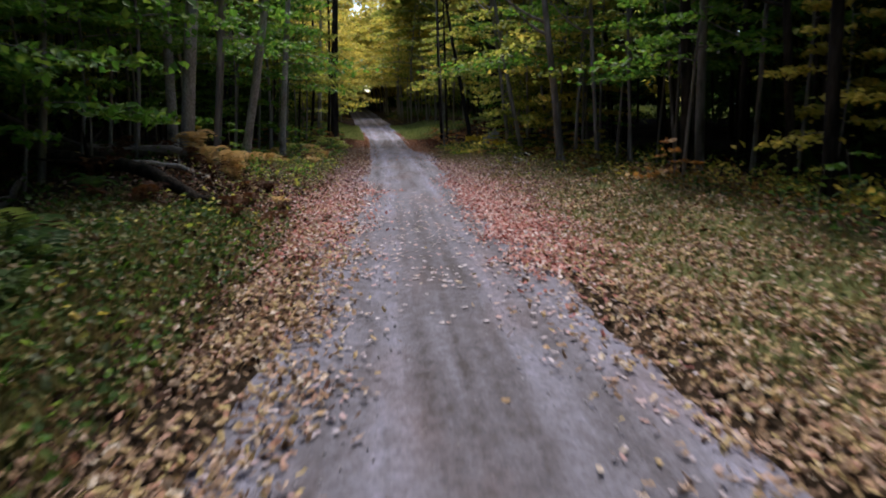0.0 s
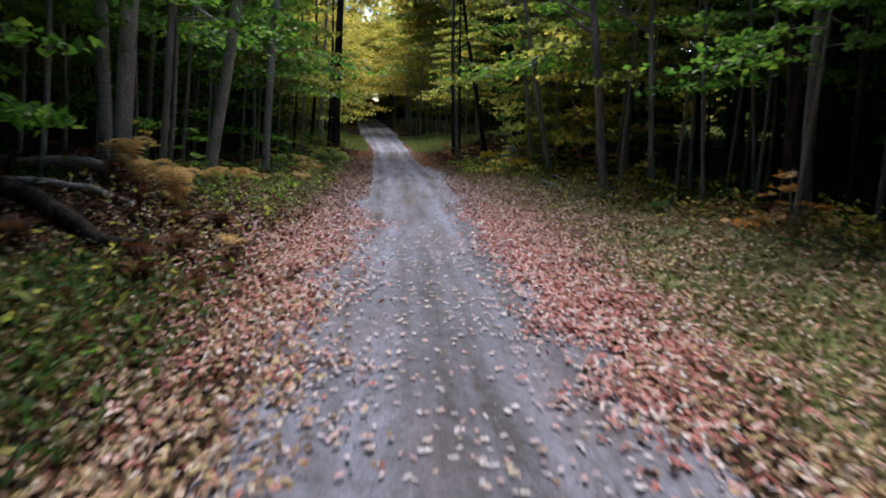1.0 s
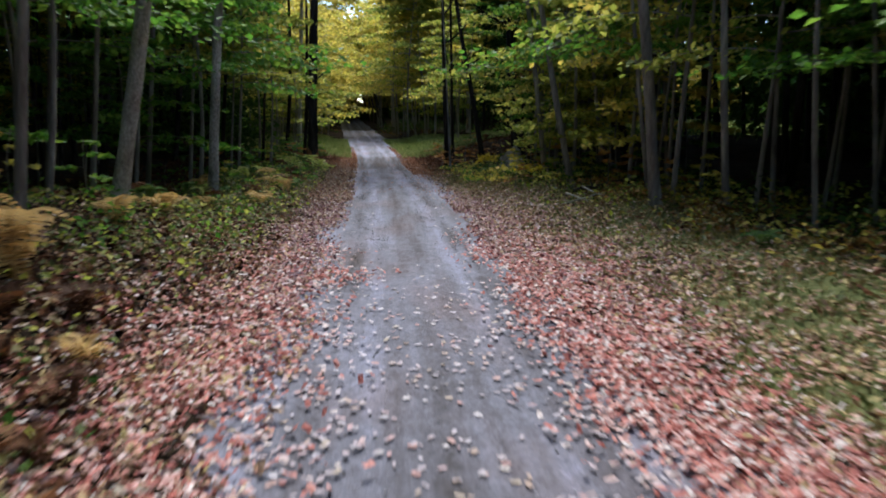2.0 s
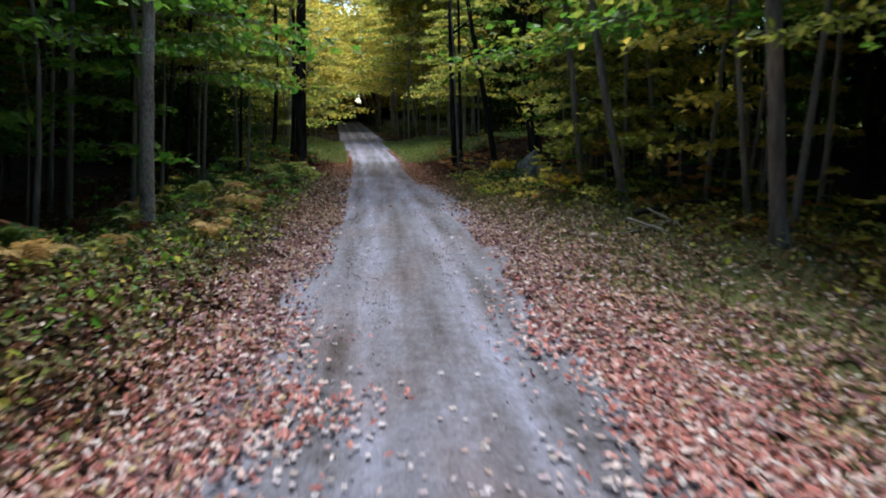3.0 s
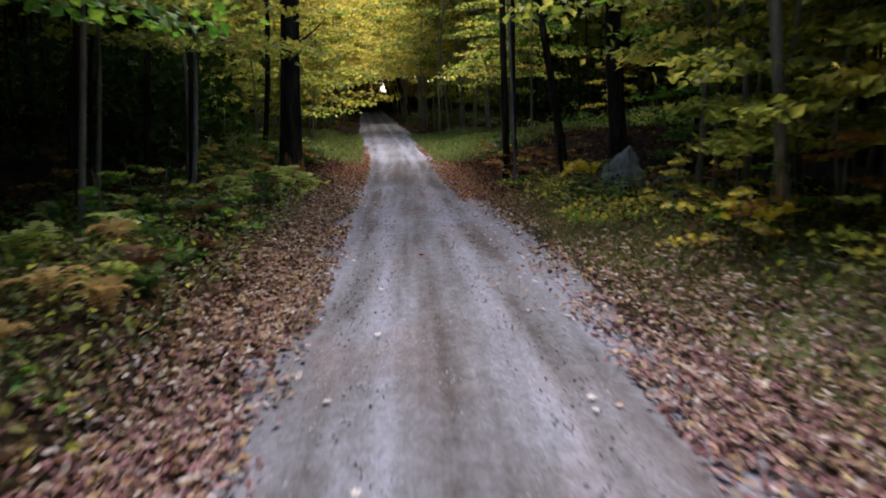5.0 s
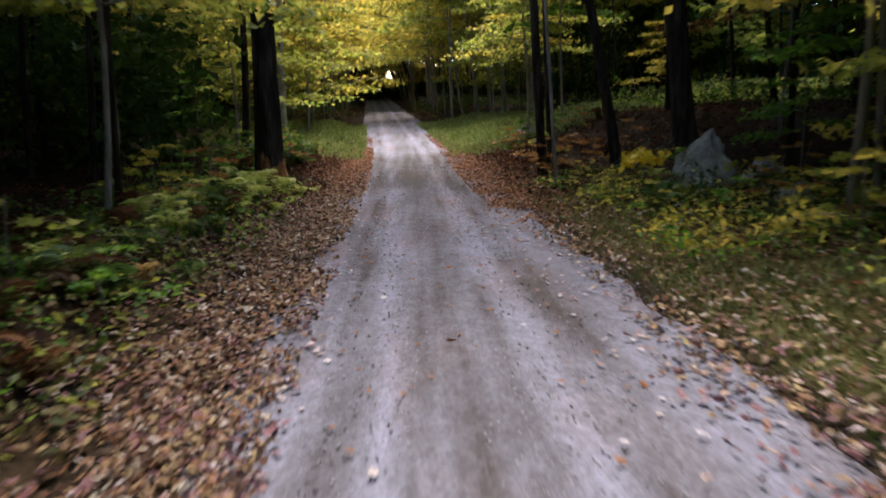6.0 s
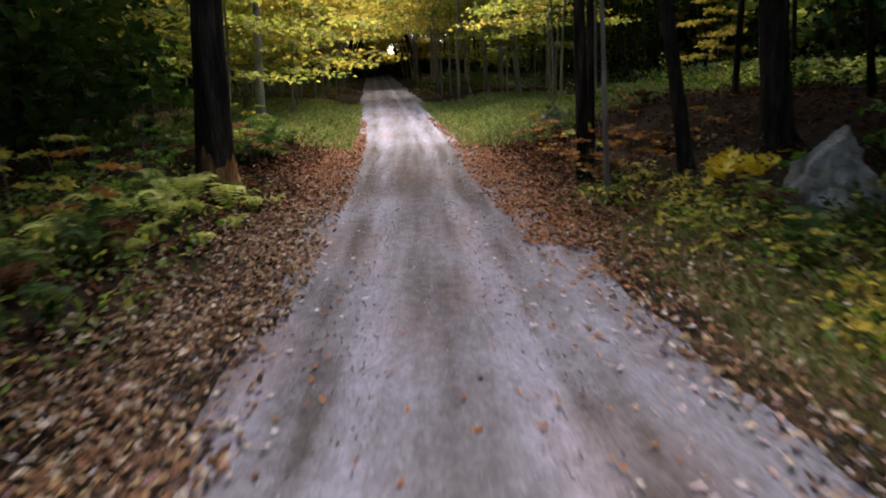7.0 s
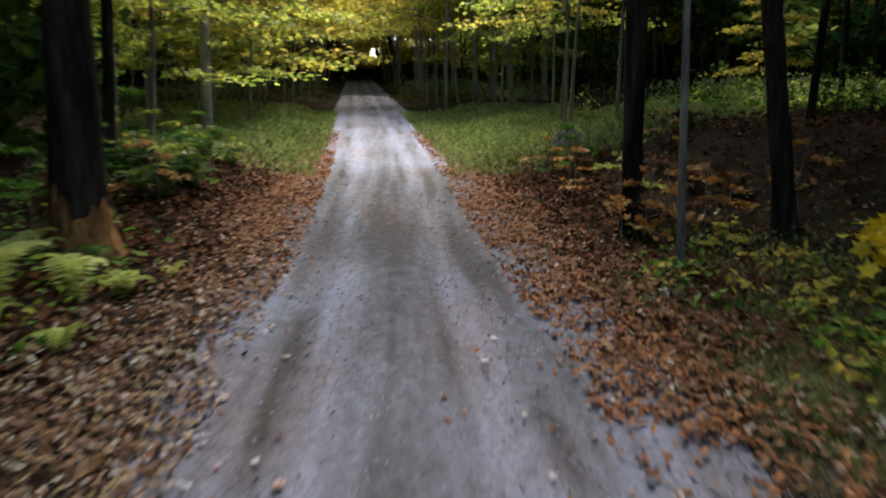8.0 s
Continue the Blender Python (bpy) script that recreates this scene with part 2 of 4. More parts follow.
def ground_material():
    m = material("forest_floor", [(0.012, 0.009, 0.007), (0.026, 0.018, 0.012), (0.048, 0.031, 0.02)], 1.4, 0.95, 0.9, 22, spec=0.04, stain=0.5)
    nt = m.node_tree
    n, link = nt.nodes, nt.links.new
    bsdf = n["Principled BSDF"]
    old = bsdf.inputs["Base Color"].links[0].from_socket
    tc = n.new("ShaderNodeTexCoord")
    noise_ = n.new("ShaderNodeTexNoise")
    noise_.inputs["Scale"].default_value, noise_.inputs["Detail"].default_value = 0.8, 8
    link(tc.outputs["Object"], noise_.inputs["Vector"])
    attr = n.new("ShaderNodeAttribute")
    attr.attribute_name = "turf"
    add = n.new("ShaderNodeMath")
    add.operation = "MULTIPLY_ADD"
    link(noise_.outputs["Fac"], add.inputs[0])
    add.inputs[1].default_value, add.inputs[2].default_value = 1.6, -0.8
    plus = n.new("ShaderNodeMath")
    plus.use_clamp = True
    link(add.outputs[0], plus.inputs[0])
    link(attr.outputs["Fac"], plus.inputs[1])
    mask = n.new("ShaderNodeMath")
    mask.operation, mask.use_clamp = "MULTIPLY", True
    link(plus.outputs[0], mask.inputs[0])
    link(attr.outputs["Fac"], mask.inputs[1])
    turf = n.new("ShaderNodeValToRGB")
    turf.color_ramp.elements[0].color, turf.color_ramp.elements[1].color = (0.07, 0.095, 0.03, 1), (0.26, 0.28, 0.12, 1)
    fine = n.new("ShaderNodeTexNoise")
    fine.inputs["Scale"].default_value, fine.inputs["Detail"].default_value = 9, 8
    link(tc.outputs["Object"], fine.inputs["Vector"])
    link(fine.outputs["Fac"], turf.inputs[0])
    mix = n.new("ShaderNodeMix")
    mix.data_type = "RGBA"
    link(mask.outputs[0], mix.inputs["Factor"])
    link(old, mix.inputs["A"])
    link(turf.outputs[0], mix.inputs["B"])
    link(mix.outputs["Result"], bsdf.inputs["Base Color"])
    return m


def turf_at(x, y):
    """Where grass grows: the right verge, the near bank, the clearing beside the lane and the meadow among the trees."""
    u = x - lane(y)
    verge = 0.75 * step(1.6, 2.3, u) * step(5.5, 4.0, u) * step(40, 36, y)
    bank = 0.65 * step(-2.0, -2.6, u) * step(-6.0, -4.5, u) * step(11.5, 8.0, y)
    glade = step(43, 46, y) * step(62, 58, y) * step(8, 6, abs(u))
    return np.maximum(np.maximum(np.maximum(verge, bank), glade), step(1.25, 0.95, meadow(x, y)))


me = mesh_np("ground", np.stack([gx, gy, height(gx, gy)], -1).reshape(-1, 3), gf, ground_material(), True)
me.attributes.new("turf", "FLOAT", "POINT").data.foreach_set("value", turf_at(gx, gy).ravel().astype(np.float32))
tagged(new("ground", me), "forest floor of dark soil, moss and old leaves with grassy verges", "ground", kind="structure")


def road_material():
    """Packed dirt: pale worn wheel tracks, dark damp streaks along the way, brown dust and fine gravel; shade and
    clearing light come painted in with the tracks.
    """
    m = material("dirt_lane", [(0.5, 0.5, 0.5), (0.5, 0.5, 0.5)], 2.2, 0.9, 0.0, 90, spec=0.25)
    nt = m.node_tree
    n, link = nt.nodes, nt.links.new
    bsdf = n["Principled BSDF"]
    attr = n.new("ShaderNodeAttribute")
    attr.attribute_name = "wheel_light"
    tc = n.new("ShaderNodeTexCoord")

    def noise_at(scale, detail, stretch):
        mp = n.new("ShaderNodeMapping")
        mp.inputs["Scale"].default_value = stretch
        link(tc.outputs["Object"], mp.inputs["Vector"])
        t = n.new("ShaderNodeTexNoise")
        t.inputs["Scale"].default_value, t.inputs["Detail"].default_value = scale, detail
        link(mp.outputs[0], t.inputs["Vector"])
        return t.outputs["Fac"]

    def mul_add(a, k, b):
        o = n.new("ShaderNodeMath")
        o.operation = "MULTIPLY_ADD"
        link(a, o.inputs[0])
        o.inputs[1].default_value = k
        if isinstance(b, float):
            o.inputs[2].default_value = b
        else:
            link(b, o.inputs[2])
        return o.outputs[0]

    streak, patch, grit = noise_at(1.0, 7, (6.0, 0.3, 1)), noise_at(1.1, 6, (1, 0.45, 1)), noise_at(75, 4, (1, 1, 1))
    clod = noise_at(9.0, 6, (1, 0.6, 1))
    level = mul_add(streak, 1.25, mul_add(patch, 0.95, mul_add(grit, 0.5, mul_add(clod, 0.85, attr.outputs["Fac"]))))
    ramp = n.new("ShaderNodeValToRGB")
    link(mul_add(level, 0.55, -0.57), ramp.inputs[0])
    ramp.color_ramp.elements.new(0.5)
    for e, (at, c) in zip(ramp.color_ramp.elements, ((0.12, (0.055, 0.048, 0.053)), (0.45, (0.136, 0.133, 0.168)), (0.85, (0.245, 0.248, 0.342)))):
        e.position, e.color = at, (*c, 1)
    pebbles = n.new("ShaderNodeTexVoronoi")
    pebbles.inputs["Scale"].default_value = 42
    link(tc.outputs["Object"], pebbles.inputs["Vector"])
    bw = n.new("ShaderNodeRGBToBW")
    link(pebbles.outputs["Color"], bw.inputs[0])
    tint = n.new("ShaderNodeVectorMath")
    tint.operation = "SCALE"
    dust = n.new("ShaderNodeMix")
    dust.data_type = "RGBA"
    dust.blend_type = "MULTIPLY"
    brown = n.new("ShaderNodeMapRange")
    brown.inputs["From Min"].default_value, brown.inputs["From Max"].default_value = 0.48, 0.68
    link(noise_at(0.55, 6, (2.2, 0.7, 1)), brown.inputs["Value"])
    link(brown.outputs[0], dust.inputs["Factor"])
    link(ramp.outputs["Color"], dust.inputs["A"])
    dust.inputs["B"].default_value = (0.97, 0.83, 0.76, 1)
    link(dust.outputs["Result"], tint.inputs[0])
    link(mul_add(bw.outputs[0], 0.6, 0.70), tint.inputs["Scale"])
    link(tint.outputs[0], bsdf.inputs["Base Color"])
    b = n.new("ShaderNodeBump")
    b.inputs["Strength"].default_value, b.inputs["Distance"].default_value = 0.8, 0.012
    link(mul_add(pebbles.outputs["Distance"], -0.8, grit), b.inputs["Height"])
    link(b.outputs[0], bsdf.inputs["Normal"])
    return m


ru = np.linspace(-2.0, 2.0, 81)
ry = np.concatenate([np.arange(-40, 0, 1.0), np.arange(0, 92, 0.2), np.arange(92, 140, 1.0)])
RU, RY = np.meshgrid(ru, ry)
edge = np.where(RU < 0, 1.38, 1.32 + 0.28 * step(19, 24, RY)) + 0.06 * np.sin(RY * 0.5 + 1.5 * np.sin(RY * 0.23)) + 0.06 * np.sin(RY * 2.3 + np.sign(RU)) * np.sin(RY * 0.7) + 0.025 * np.sin(RY * 5.1 + 2 * np.sign(RU))
tracks = np.exp(-((abs(RU) - 0.62) / 0.26) ** 2)
wheel_light = (0.32 * np.exp(-((abs(RU) - 0.5) / 0.15) ** 2) - 0.36 * np.exp(-((abs(RU + 0.02) - 0.76) / 0.07) ** 2) * step(-0.2, 0.5, np.sin(RY * 1.3 + np.sign(RU)) + 0.5 * np.sin(RY * 3.7)) * step(12, 17, RY)
         # paler edges; shade painted in at y 36-46, clearing light at y 45-62
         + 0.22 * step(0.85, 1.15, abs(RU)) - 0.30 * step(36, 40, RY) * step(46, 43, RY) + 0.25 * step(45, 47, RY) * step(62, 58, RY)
         - 0.30 * np.exp(-((RU - 0.95 - 0.08 * np.sin(RY * 0.6)) / 0.09) ** 2) * step(20, 24, RY) * step(-0.6, 0.4, np.sin(RY * 0.9) + 0.6 * np.sin(RY * 2.7))
         - 0.45 * np.exp(-(((RU + 0.95) / 0.16) ** 2 + ((RY - 33.0) / 0.7) ** 2)) - 0.3 * np.exp(-((RU - 0.3) / 0.06) ** 2) * step(22, 27, RY) * step(-0.3, 0.6, np.sin(RY * 0.7 + 1)) - 0.22 * step(17, 10, RY) * np.exp(-((RU - 0.05) / 0.7) ** 2) - 0.2 * np.exp(-(RU / 0.2) ** 2) * step(14, 18, RY))
RX = RU + lane(RY)
bed = rise(RY) + 0.012 - 0.022 * tracks + 0.005 * lumps(RX * 7, RY * 0.8)
melt = step(1.15, 1.55, abs(RU))
RZ = bed * (1 - melt) + (height(RX, RY) + 0.010) * melt - 0.10 * step(edge, edge + 0.16, abs(RU)) - 0.06 * step(1.85, 1.95, abs(RU))
ri, rj = np.meshgrid(np.arange(len(ry) - 1), np.arange(len(ru) - 1), indexing="ij")
rf = np.stack([ri * len(ru) + rj, ri * len(ru) + rj + 1, (ri + 1) * len(ru) + rj + 1, (ri + 1) * len(ru) + rj], -1).reshape(-1, 4)
me = mesh_np("road", np.stack([RX, RY, RZ], -1).reshape(-1, 3), rf, road_material(), True)
me.attributes.new("wheel_light", "FLOAT", "POINT").data.foreach_set("value", ((0.95 + 0.2 * step(22, 27, RY)) * wheel_light).ravel().astype(np.float32))
road = tagged(new("road", me), "narrow grey dirt lane with two worn wheel tracks and scattered leaves", "road", kind="structure")


# ---- trees ----
rng = np.random.default_rng(5)
CROWNS = {}


def crown_mesh(kind, variant):
    """A high crown: many flat sprays of leaves round a leaning ellipsoid, with gaps between."""
    if (kind, variant) not in CROWNS:
        r = np.random.default_rng(100 + variant)
        k = 46
        dirs = r.normal(size=(k, 3))
        dirs /= np.linalg.norm(dirs, axis=1)[:, None]
        hub = dirs * r.uniform(0.35, 1.0, (k, 1)) ** 0.5 * [2.9, 2.9, 3.6] * r.uniform(0.75, 1.1, 3)
        pts = []
        for h in hub:
            q = r.normal(size=(24, 3)) * [0.62, 0.62, 0.2]
            q[:, 2] -= 0.22 * np.hypot(q[:, 0], q[:, 1])
            pts.append(h + q)
        v, f = scatter(r, np.concatenate(pts), 0.47, 0.4)
        CROWNS[kind, variant] = mesh_np("crown", v, f, {"green": GREEN, "lime": LIME, "yellow": YELLOW, "orange": ORANGE}[kind])
    return CROWNS[kind, variant]


def trunk_spine(r, x_slope, y_slope, tall, bend):
    s = np.array([0, 0.008, 0.02, 0.04, 0.065, 0.09, 0.12, 0.15, 0.18, 0.22, 0.26, 0.32, 0.38, 0.5, 0.62, 0.74, 0.86, 1.0]) * tall
    w = s / tall
    ph = r.uniform(0, 6, 2)
    ease = s * np.where(w < 0.4, 1, 1 - 0.45 * (w - 0.4))
    return np.stack([x_slope * ease + bend * np.sin(w * 5 + ph[0]) - bend * np.sin(ph[0]), y_slope * ease + bend * np.sin(w * 4 + ph[1]) - bend * np.sin(ph[1]), s], -1)


def tree(x, y, dia, x_slope=0.0, y_slope=0.0, bark=None, tall=15.0, kind="green", bend=0.12, label="", z=None, scar=None, low=0):
    """A forest tree: flared trunk, forking limbs and a leafy crown high up. Returns its base."""
    ground = float(height(x, y)) - 0.06 if z is None else z
    base = new("tree")
    base.matrix_basis = pose(x, y, ground)
    bark = bark or BARK_GREY
    p = trunk_spine(rng, x_slope, y_slope, tall, bend)
    w = p[:, 2] / tall
    rad = dia / 2 * (1 - 0.82 * w) * (1 + 0.55 * np.exp(-p[:, 2] / 0.18))
    v, f = tube(p, rad, 10, 0.07, rng)
    part("trunk", mesh_np("trunk", v, f, bark, True), base)
    for i in range(4 + low):
        u = rng.uniform(0.42, 0.85) if i < 4 else rng.uniform(0.2, 0.4)
        at = np.array([np.interp(u, w, p[:, c]) for c in range(3)])
        a, ln = rng.uniform(0, 6.28), rng.uniform(1.6, 3.2) * (0.8 if i < 4 else 0.6)
        out = np.array([np.cos(a), np.sin(a), 0.55 if i < 4 else 0.25])
        q = at + np.linspace(0, 1, 5)[:, None] * out * ln + np.linspace(0, 1, 5)[:, None] ** 2 * [0, 0, 0.5]
        rr = dia / 2 * (1 - 0.82 * u) * 0.6
        lv, lf = tube(q, np.linspace(rr, 0.012, 5), 6)
        limb = part("limb", mesh_np("limb", lv, lf, bark, True), base)
        for k in range(3 if i >= 4 else 0):  # bare twigs on the low limbs
            s = 0.3 + 0.25 * k
            at2 = np.array([np.interp(s, np.linspace(0, 1, 5), q[:, c]) for c in range(3)])
            d = rng.normal(size=3) * [1, 1, 0.5] + out * 0.6
            tw = np.linspace(0, 1, 4)[:, None]
            tv, tf = tube(at2 + tw * d * ln * 0.22 + tw ** 2 * [0, 0, 0.1 * ln], np.linspace(max(0.006, rr * 0.3), 0.003, 4), 5)
            part("twig", mesh_np("twig", tv, tf, bark, True), limb)
    top = np.array([np.interp(0.74, w, p[:, c]) for c in range(3)])
    side = x - float(lane(y))
    if y < 60:  # crowns beside the lane, mostly out of view, are moved off it to let light in
        top[0] += math.copysign((1.2 if side < 0 else 1.7) * (1.0 if y < 30 else 0.8 if y < 36 else (0.3 if side < 0 else 0.5) if y < 43 else 1.6) * max(0.0, 8.0 - abs(side)), side)
    part("crown", crown_mesh(kind, int(rng.integers(4))), base, m=pose(*top, rz=rng.uniform(0, 360)) @ Matrix.Scale(tall / 15 * rng.uniform(0.9, 1.15), 4))
    if scar:
        reach, wood, words = scar
        hs = np.array([0.05, 0.13, 0.23, 0.37, 0.53, 0.70, 0.87, 1.0]) * reach
        sp = np.array([[np.interp(h, p[:, 2], p[:, c]) for c in range(3)] for h in hs])
        sr = np.interp(hs, p[:, 2], rad) * [1.10, 1.11, 1.11, 1.10, 1.09, 1.08, 1.06, 0.97]
        sv, sf = tube(sp, sr, 32, 0.03, rng)
        sv = sv.reshape(len(sp), 32, 3)
        w = np.arange(32) * 2 * np.pi / 32
        rim = np.sin(w + 0.6) + 0.55 * np.sin(3 * w + 1) + 0.3 * np.sin(7 * w) + 0.25 * np.sin(11 * w + 2)
        for k, w0 in ((7, 0.11), (6, 0.09), (5, 0.06), (4, 0.03)):  # the bark's torn rim runs up and down round the trunk
            sv[k, :, 2] += w0 * rim * reach / 0.6
        sv = sv.reshape(-1, 3)
        part("bare_patch", mesh_np("bare_patch", sv, sf, wood, True), base, words)
    return tagged(base, label or "slender grey-barked forest tree with a high leafy crown", "tree", "trees of the wood")


PLACED = [  # x, y, thickness, lean across, bark, crown, words
    (-4.13, 14.96, 0.28, 0.12, BARK_PALE, "green", "pale smooth-barked tree beside dried ferns"),
    (-4.50, 15.4, 0.22, 0.03, BARK_PALE, "green", "pale slim tree close behind a thicker pale trunk"),
    (-3.67, 15.4, 0.12, 0.09, BARK_GREY, "lime", "thin grey tree rising out of ferns"),
    (-3.54, 17.8, 0.22, 0.17, BARK_PALE, "green", "grey tree leaning towards the lane"),
    (-3.27, 22.0, 0.19, 0.06, BARK_PALE, "lime", "straight grey tree at the verge's ferns"),
    (6.00, 14.4, 0.25, -0.04, BARK_DARK_SHADED, "lime", "dark twin-stemmed tree at the wood's edge"),
    (6.34, 14.6, 0.20, -0.05, BARK_GREY, "lime", "dark twin-stemmed tree at the wood's edge"),
    (7.60, 15.4, 0.16, -0.05, BARK_DARK_SHADED, "green", ""),
    (7.26, 14.2, 0.11, 0.05, BARK_GREY, "yellow", "thin grey tree leaning away from the lane"),
    (6.9, 12.0, 0.17, -0.09, BARK_DARK_SHADED, "green", ""),
    (4.45, 27.5, 0.15, -0.11, BARK_GREY, "lime", "slim tree with a pale bare lower trunk"),
    (4.45, 24.6, 0.16, -0.18, BARK_GREY, "lime", "grey tree leaning over the verge"),
    (4.60, 19.6, 0.20, -0.15, BARK_GREY, "green", "crooked grey tree at the wood's edge"),
    (5.35, 18.6, 0.12, -0.10, BARK_GREY, "yellow", ""),
    (2.75, 38.0, 0.08, -0.08, BARK_GREY, "yellow", "thin young tree at the edge of the lane"),
    (4.22, 38.8, 0.24, -0.17, BARK_DARK_SHADED, "yellow", "dark crooked tree leaning over the lane"),
    (5.75, 39.0, 0.50, -0.09, BARK_DARK_SHADED, "orange", "thick dark tree behind a grey boulder"),
    (2.76, 39.7, 0.22, -0.06, BARK_DARK_SHADED, "yellow", "dark tree standing close to the lane"),
    (3.10, 40.6, 0.15, -0.05, BARK_DARK_SHADED, "lime", ""),
    (4.7, 63.5, 0.30, -0.06, BARK_PALE, "yellow", "pale slim tree beyond the clearing"),
    (6.6, 66.0, 0.30, -0.04, BARK_PALE, "lime", "pale slim tree beyond the clearing"),
    (3.1, 62.0, 0.14, -0.12, BARK_GREY, "lime", ""),
    (2.3, 63.0, 0.13, -0.14, BARK_GREY, "yellow", ""),
    (-4.72, 48.8, 0.27, 0.02, BARK_PALE, "yellow", "pale bluish-grey tree at the clearing"),
    (-3.28, 38.0, 0.16, 0.05, BARK_DARK_SHADED, "lime", "thin dark tree beside a thicker trunk"),
]
# slim grey stems along the wood's edge
for x, y, dia, lean in [(5.6, 16.6, 0.08, -0.06), (5.1, 21.3, 0.09, -0.12), (5.7, 22.6, 0.07, 0.04), (6.3, 19.0, 0.09, -0.04), (4.9, 29.4, 0.10, -0.08), (5.7, 26.2, 0.11, -0.12), (6.2, 28.4, 0.09, 0.03),
                        (6.9, 17.3, 0.08, -0.1), (5.3, 31.5, 0.09, -0.06), (6.6, 24.2, 0.10, -0.05), (-4.6, 19.6, 0.09, 0.08), (-5.0, 23.6, 0.11, 0.05), (-4.4, 26.6, 0.09, 0.1), (-4.9, 30.2, 0.12, 0.06), (-4.2, 33.4, 0.10, 0.08)]:
    # stems on the left past y 25 get the bark with shade in it
    PLACED.append((x, y, dia, lean, BARK_DARK_SHADED if x < 0 and y > 25 else BARK_GREY, "lime", "slim grey young tree at the wood's edge"))
taken = []
for x, y, dia, lean, bark, kind, words in PLACED:
    tree(x, y, dia, lean, rng.uniform(-0.03, 0.03), bark, rng.uniform(13, 17), kind, 0.09, words, low=2, scar=(1.1, BARK_WORN, "pale bleached wood without bark") if "bare lower trunk" in words else None)
    taken.append((x, y))
tree(-2.92, 37.7, 0.43, 0.05, 0.0, BARK_DARK_SHADED, 17, "lime", 0.08, "dark tree with an orange bare patch at its foot", scar=(0.6, BARK_BARE, "orange bare wood where the bark is gone"))
taken.append((-2.86, 37.6))

def tris(f):
    f = np.asarray(f)
    return f if f.shape[1] == 3 else np.concatenate([f[:, [0, 1, 2]], f[:, [0, 2, 3]]])


# the rest of the wood, open only along the lane, at the clearing and on the meadow
far_bark, far_leaf = [], {"green": [], "lime": [], "yellow": []}
for gyy in np.arange(-14, 116, 3.4):
    for gxx in np.arange(-34, 35, 3.4):
        x, y = gxx + rng.uniform(-1.5, 1.5), gyy + rng.uniform(-1.5, 1.5)
        side = x - float(lane(y))
        u = abs(side)
        gap = (4.3 if side < 0 else 4.8) if y < 43 else (10.0 if y < 63 else 8.5 if y < 84 else 6.0)
        if u < gap or meadow(x, y) < 0.95 or math.hypot((x - 13) / 4, (y - 55) / 5) < 1 or min((x - a) ** 2 + (y - b) ** 2 for a, b in taken) < 1.9:
            continue
        taken.append((x, y))
        kind = str(rng.choice(["green", "green", "green", "lime", "yellow"] if 7 < side and y < 76 else ["green", "green", "lime", "yellow"]))
        lean = -0.06 * np.sign(side) * rng.uniform(0, 1.4)
        tall = rng.uniform(12, 18) if y < 56 else rng.uniform(9, 15)
        if u < 13 and 4 < y < 72:
            # grey bark only near the lane; deeper in, the colour carries the shade
            bark = (BARK_DARK_SHADED, BARK_GREY if u < 6.5 and y > 15 and not (side < 0 and 26 < y < 47) else BARK_DARK_SHADED, BARK_DARK_SHADED)[int(rng.integers(3))]
            words = "%s forest tree with a high %s crown" % ("dark slender" if bark is BARK_DARK_SHADED else "grey slender", {"green": "green", "lime": "yellow-green", "yellow": "yellow"}[kind])
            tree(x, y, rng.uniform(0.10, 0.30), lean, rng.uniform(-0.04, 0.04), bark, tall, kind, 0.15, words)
        else:
            p = trunk_spine(rng, lean, 0, tall, 0.15) + [x, y, float(height(x, y)) - 0.1]
            v, f = tube(p, np.linspace(rng.uniform(0.07, 0.17), 0.03, len(p)), 6)
            far_bark.append((v, tris(f)))
            for c in range(2):
                if c and (y < 6 or u < 9 or side < 0 and 24 < y < 52 and u < 17 or side > 5 and 26 < y < 80 and u < 21):
                    continue
                near = c == 1 and u < 21
                at = p[[15, 10][c]]
                q = rng.normal(size=(23, 3))
                q = q / np.linalg.norm(q, axis=1)[:, None] * rng.uniform(0.4, 1, (23, 1)) * [2.9, 2.9, 3.2 if c == 0 else 2.4]
                q = (at + q)[:, None] + rng.normal(size=(23, 20 if near else 9, 3)) * [0.6, 0.6, 0.15]
                far_leaf[kind].append(scatter(rng, q.reshape(-1, 3), 0.26 if near else 0.68, 0.45))
# far trunks all take the bark with the shade painted in
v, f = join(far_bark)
tagged(new("far_trunks", mesh_np("far_trunks", v, f, BARK_DARK_SHADED, True)), "trunks of the deeper wood, coloured dark for its shade", "trees", kind="stuff")
for kind, mat, words in (("green", GREEN, "dark green foliage of the deeper wood"), ("lime", LIME, "yellow-green foliage of the deeper wood"), ("yellow", YELLOW, "yellow autumn foliage of the deeper wood")):
    v, f = join(far_leaf[kind])
    tagged(new("far_foliage", mesh_np("far_foliage", v, f, mat)), words, "foliage", kind="stuff")

# an unseen roof of leaves added to shade the wood, open above the lane, the clearing and the meadow
n = 150000
cx, cy = rng.uniform(-42, 42, n), rng.uniform(-20, 122, n)
cu = cx - lane(cy)
half = np.where(cu < 0, 4.0 + 3.3 * step(15, 18, cy) - 4.7 * step(27, 31, cy) * step(50, 48, cy), 7.0 - 3.2 * step(38, 42, cy) * step(51, 49, cy)) + np.where(cu < 0, 0.4, 0.8) * step(49, 52, cy) * step(70, 66, cy) + np.where(cu < 0, 0.8, 3.0) * step(62, 70, cy) + 4.0 * step(84, 92, cy) + 1.2 * lumps(cx, cy)
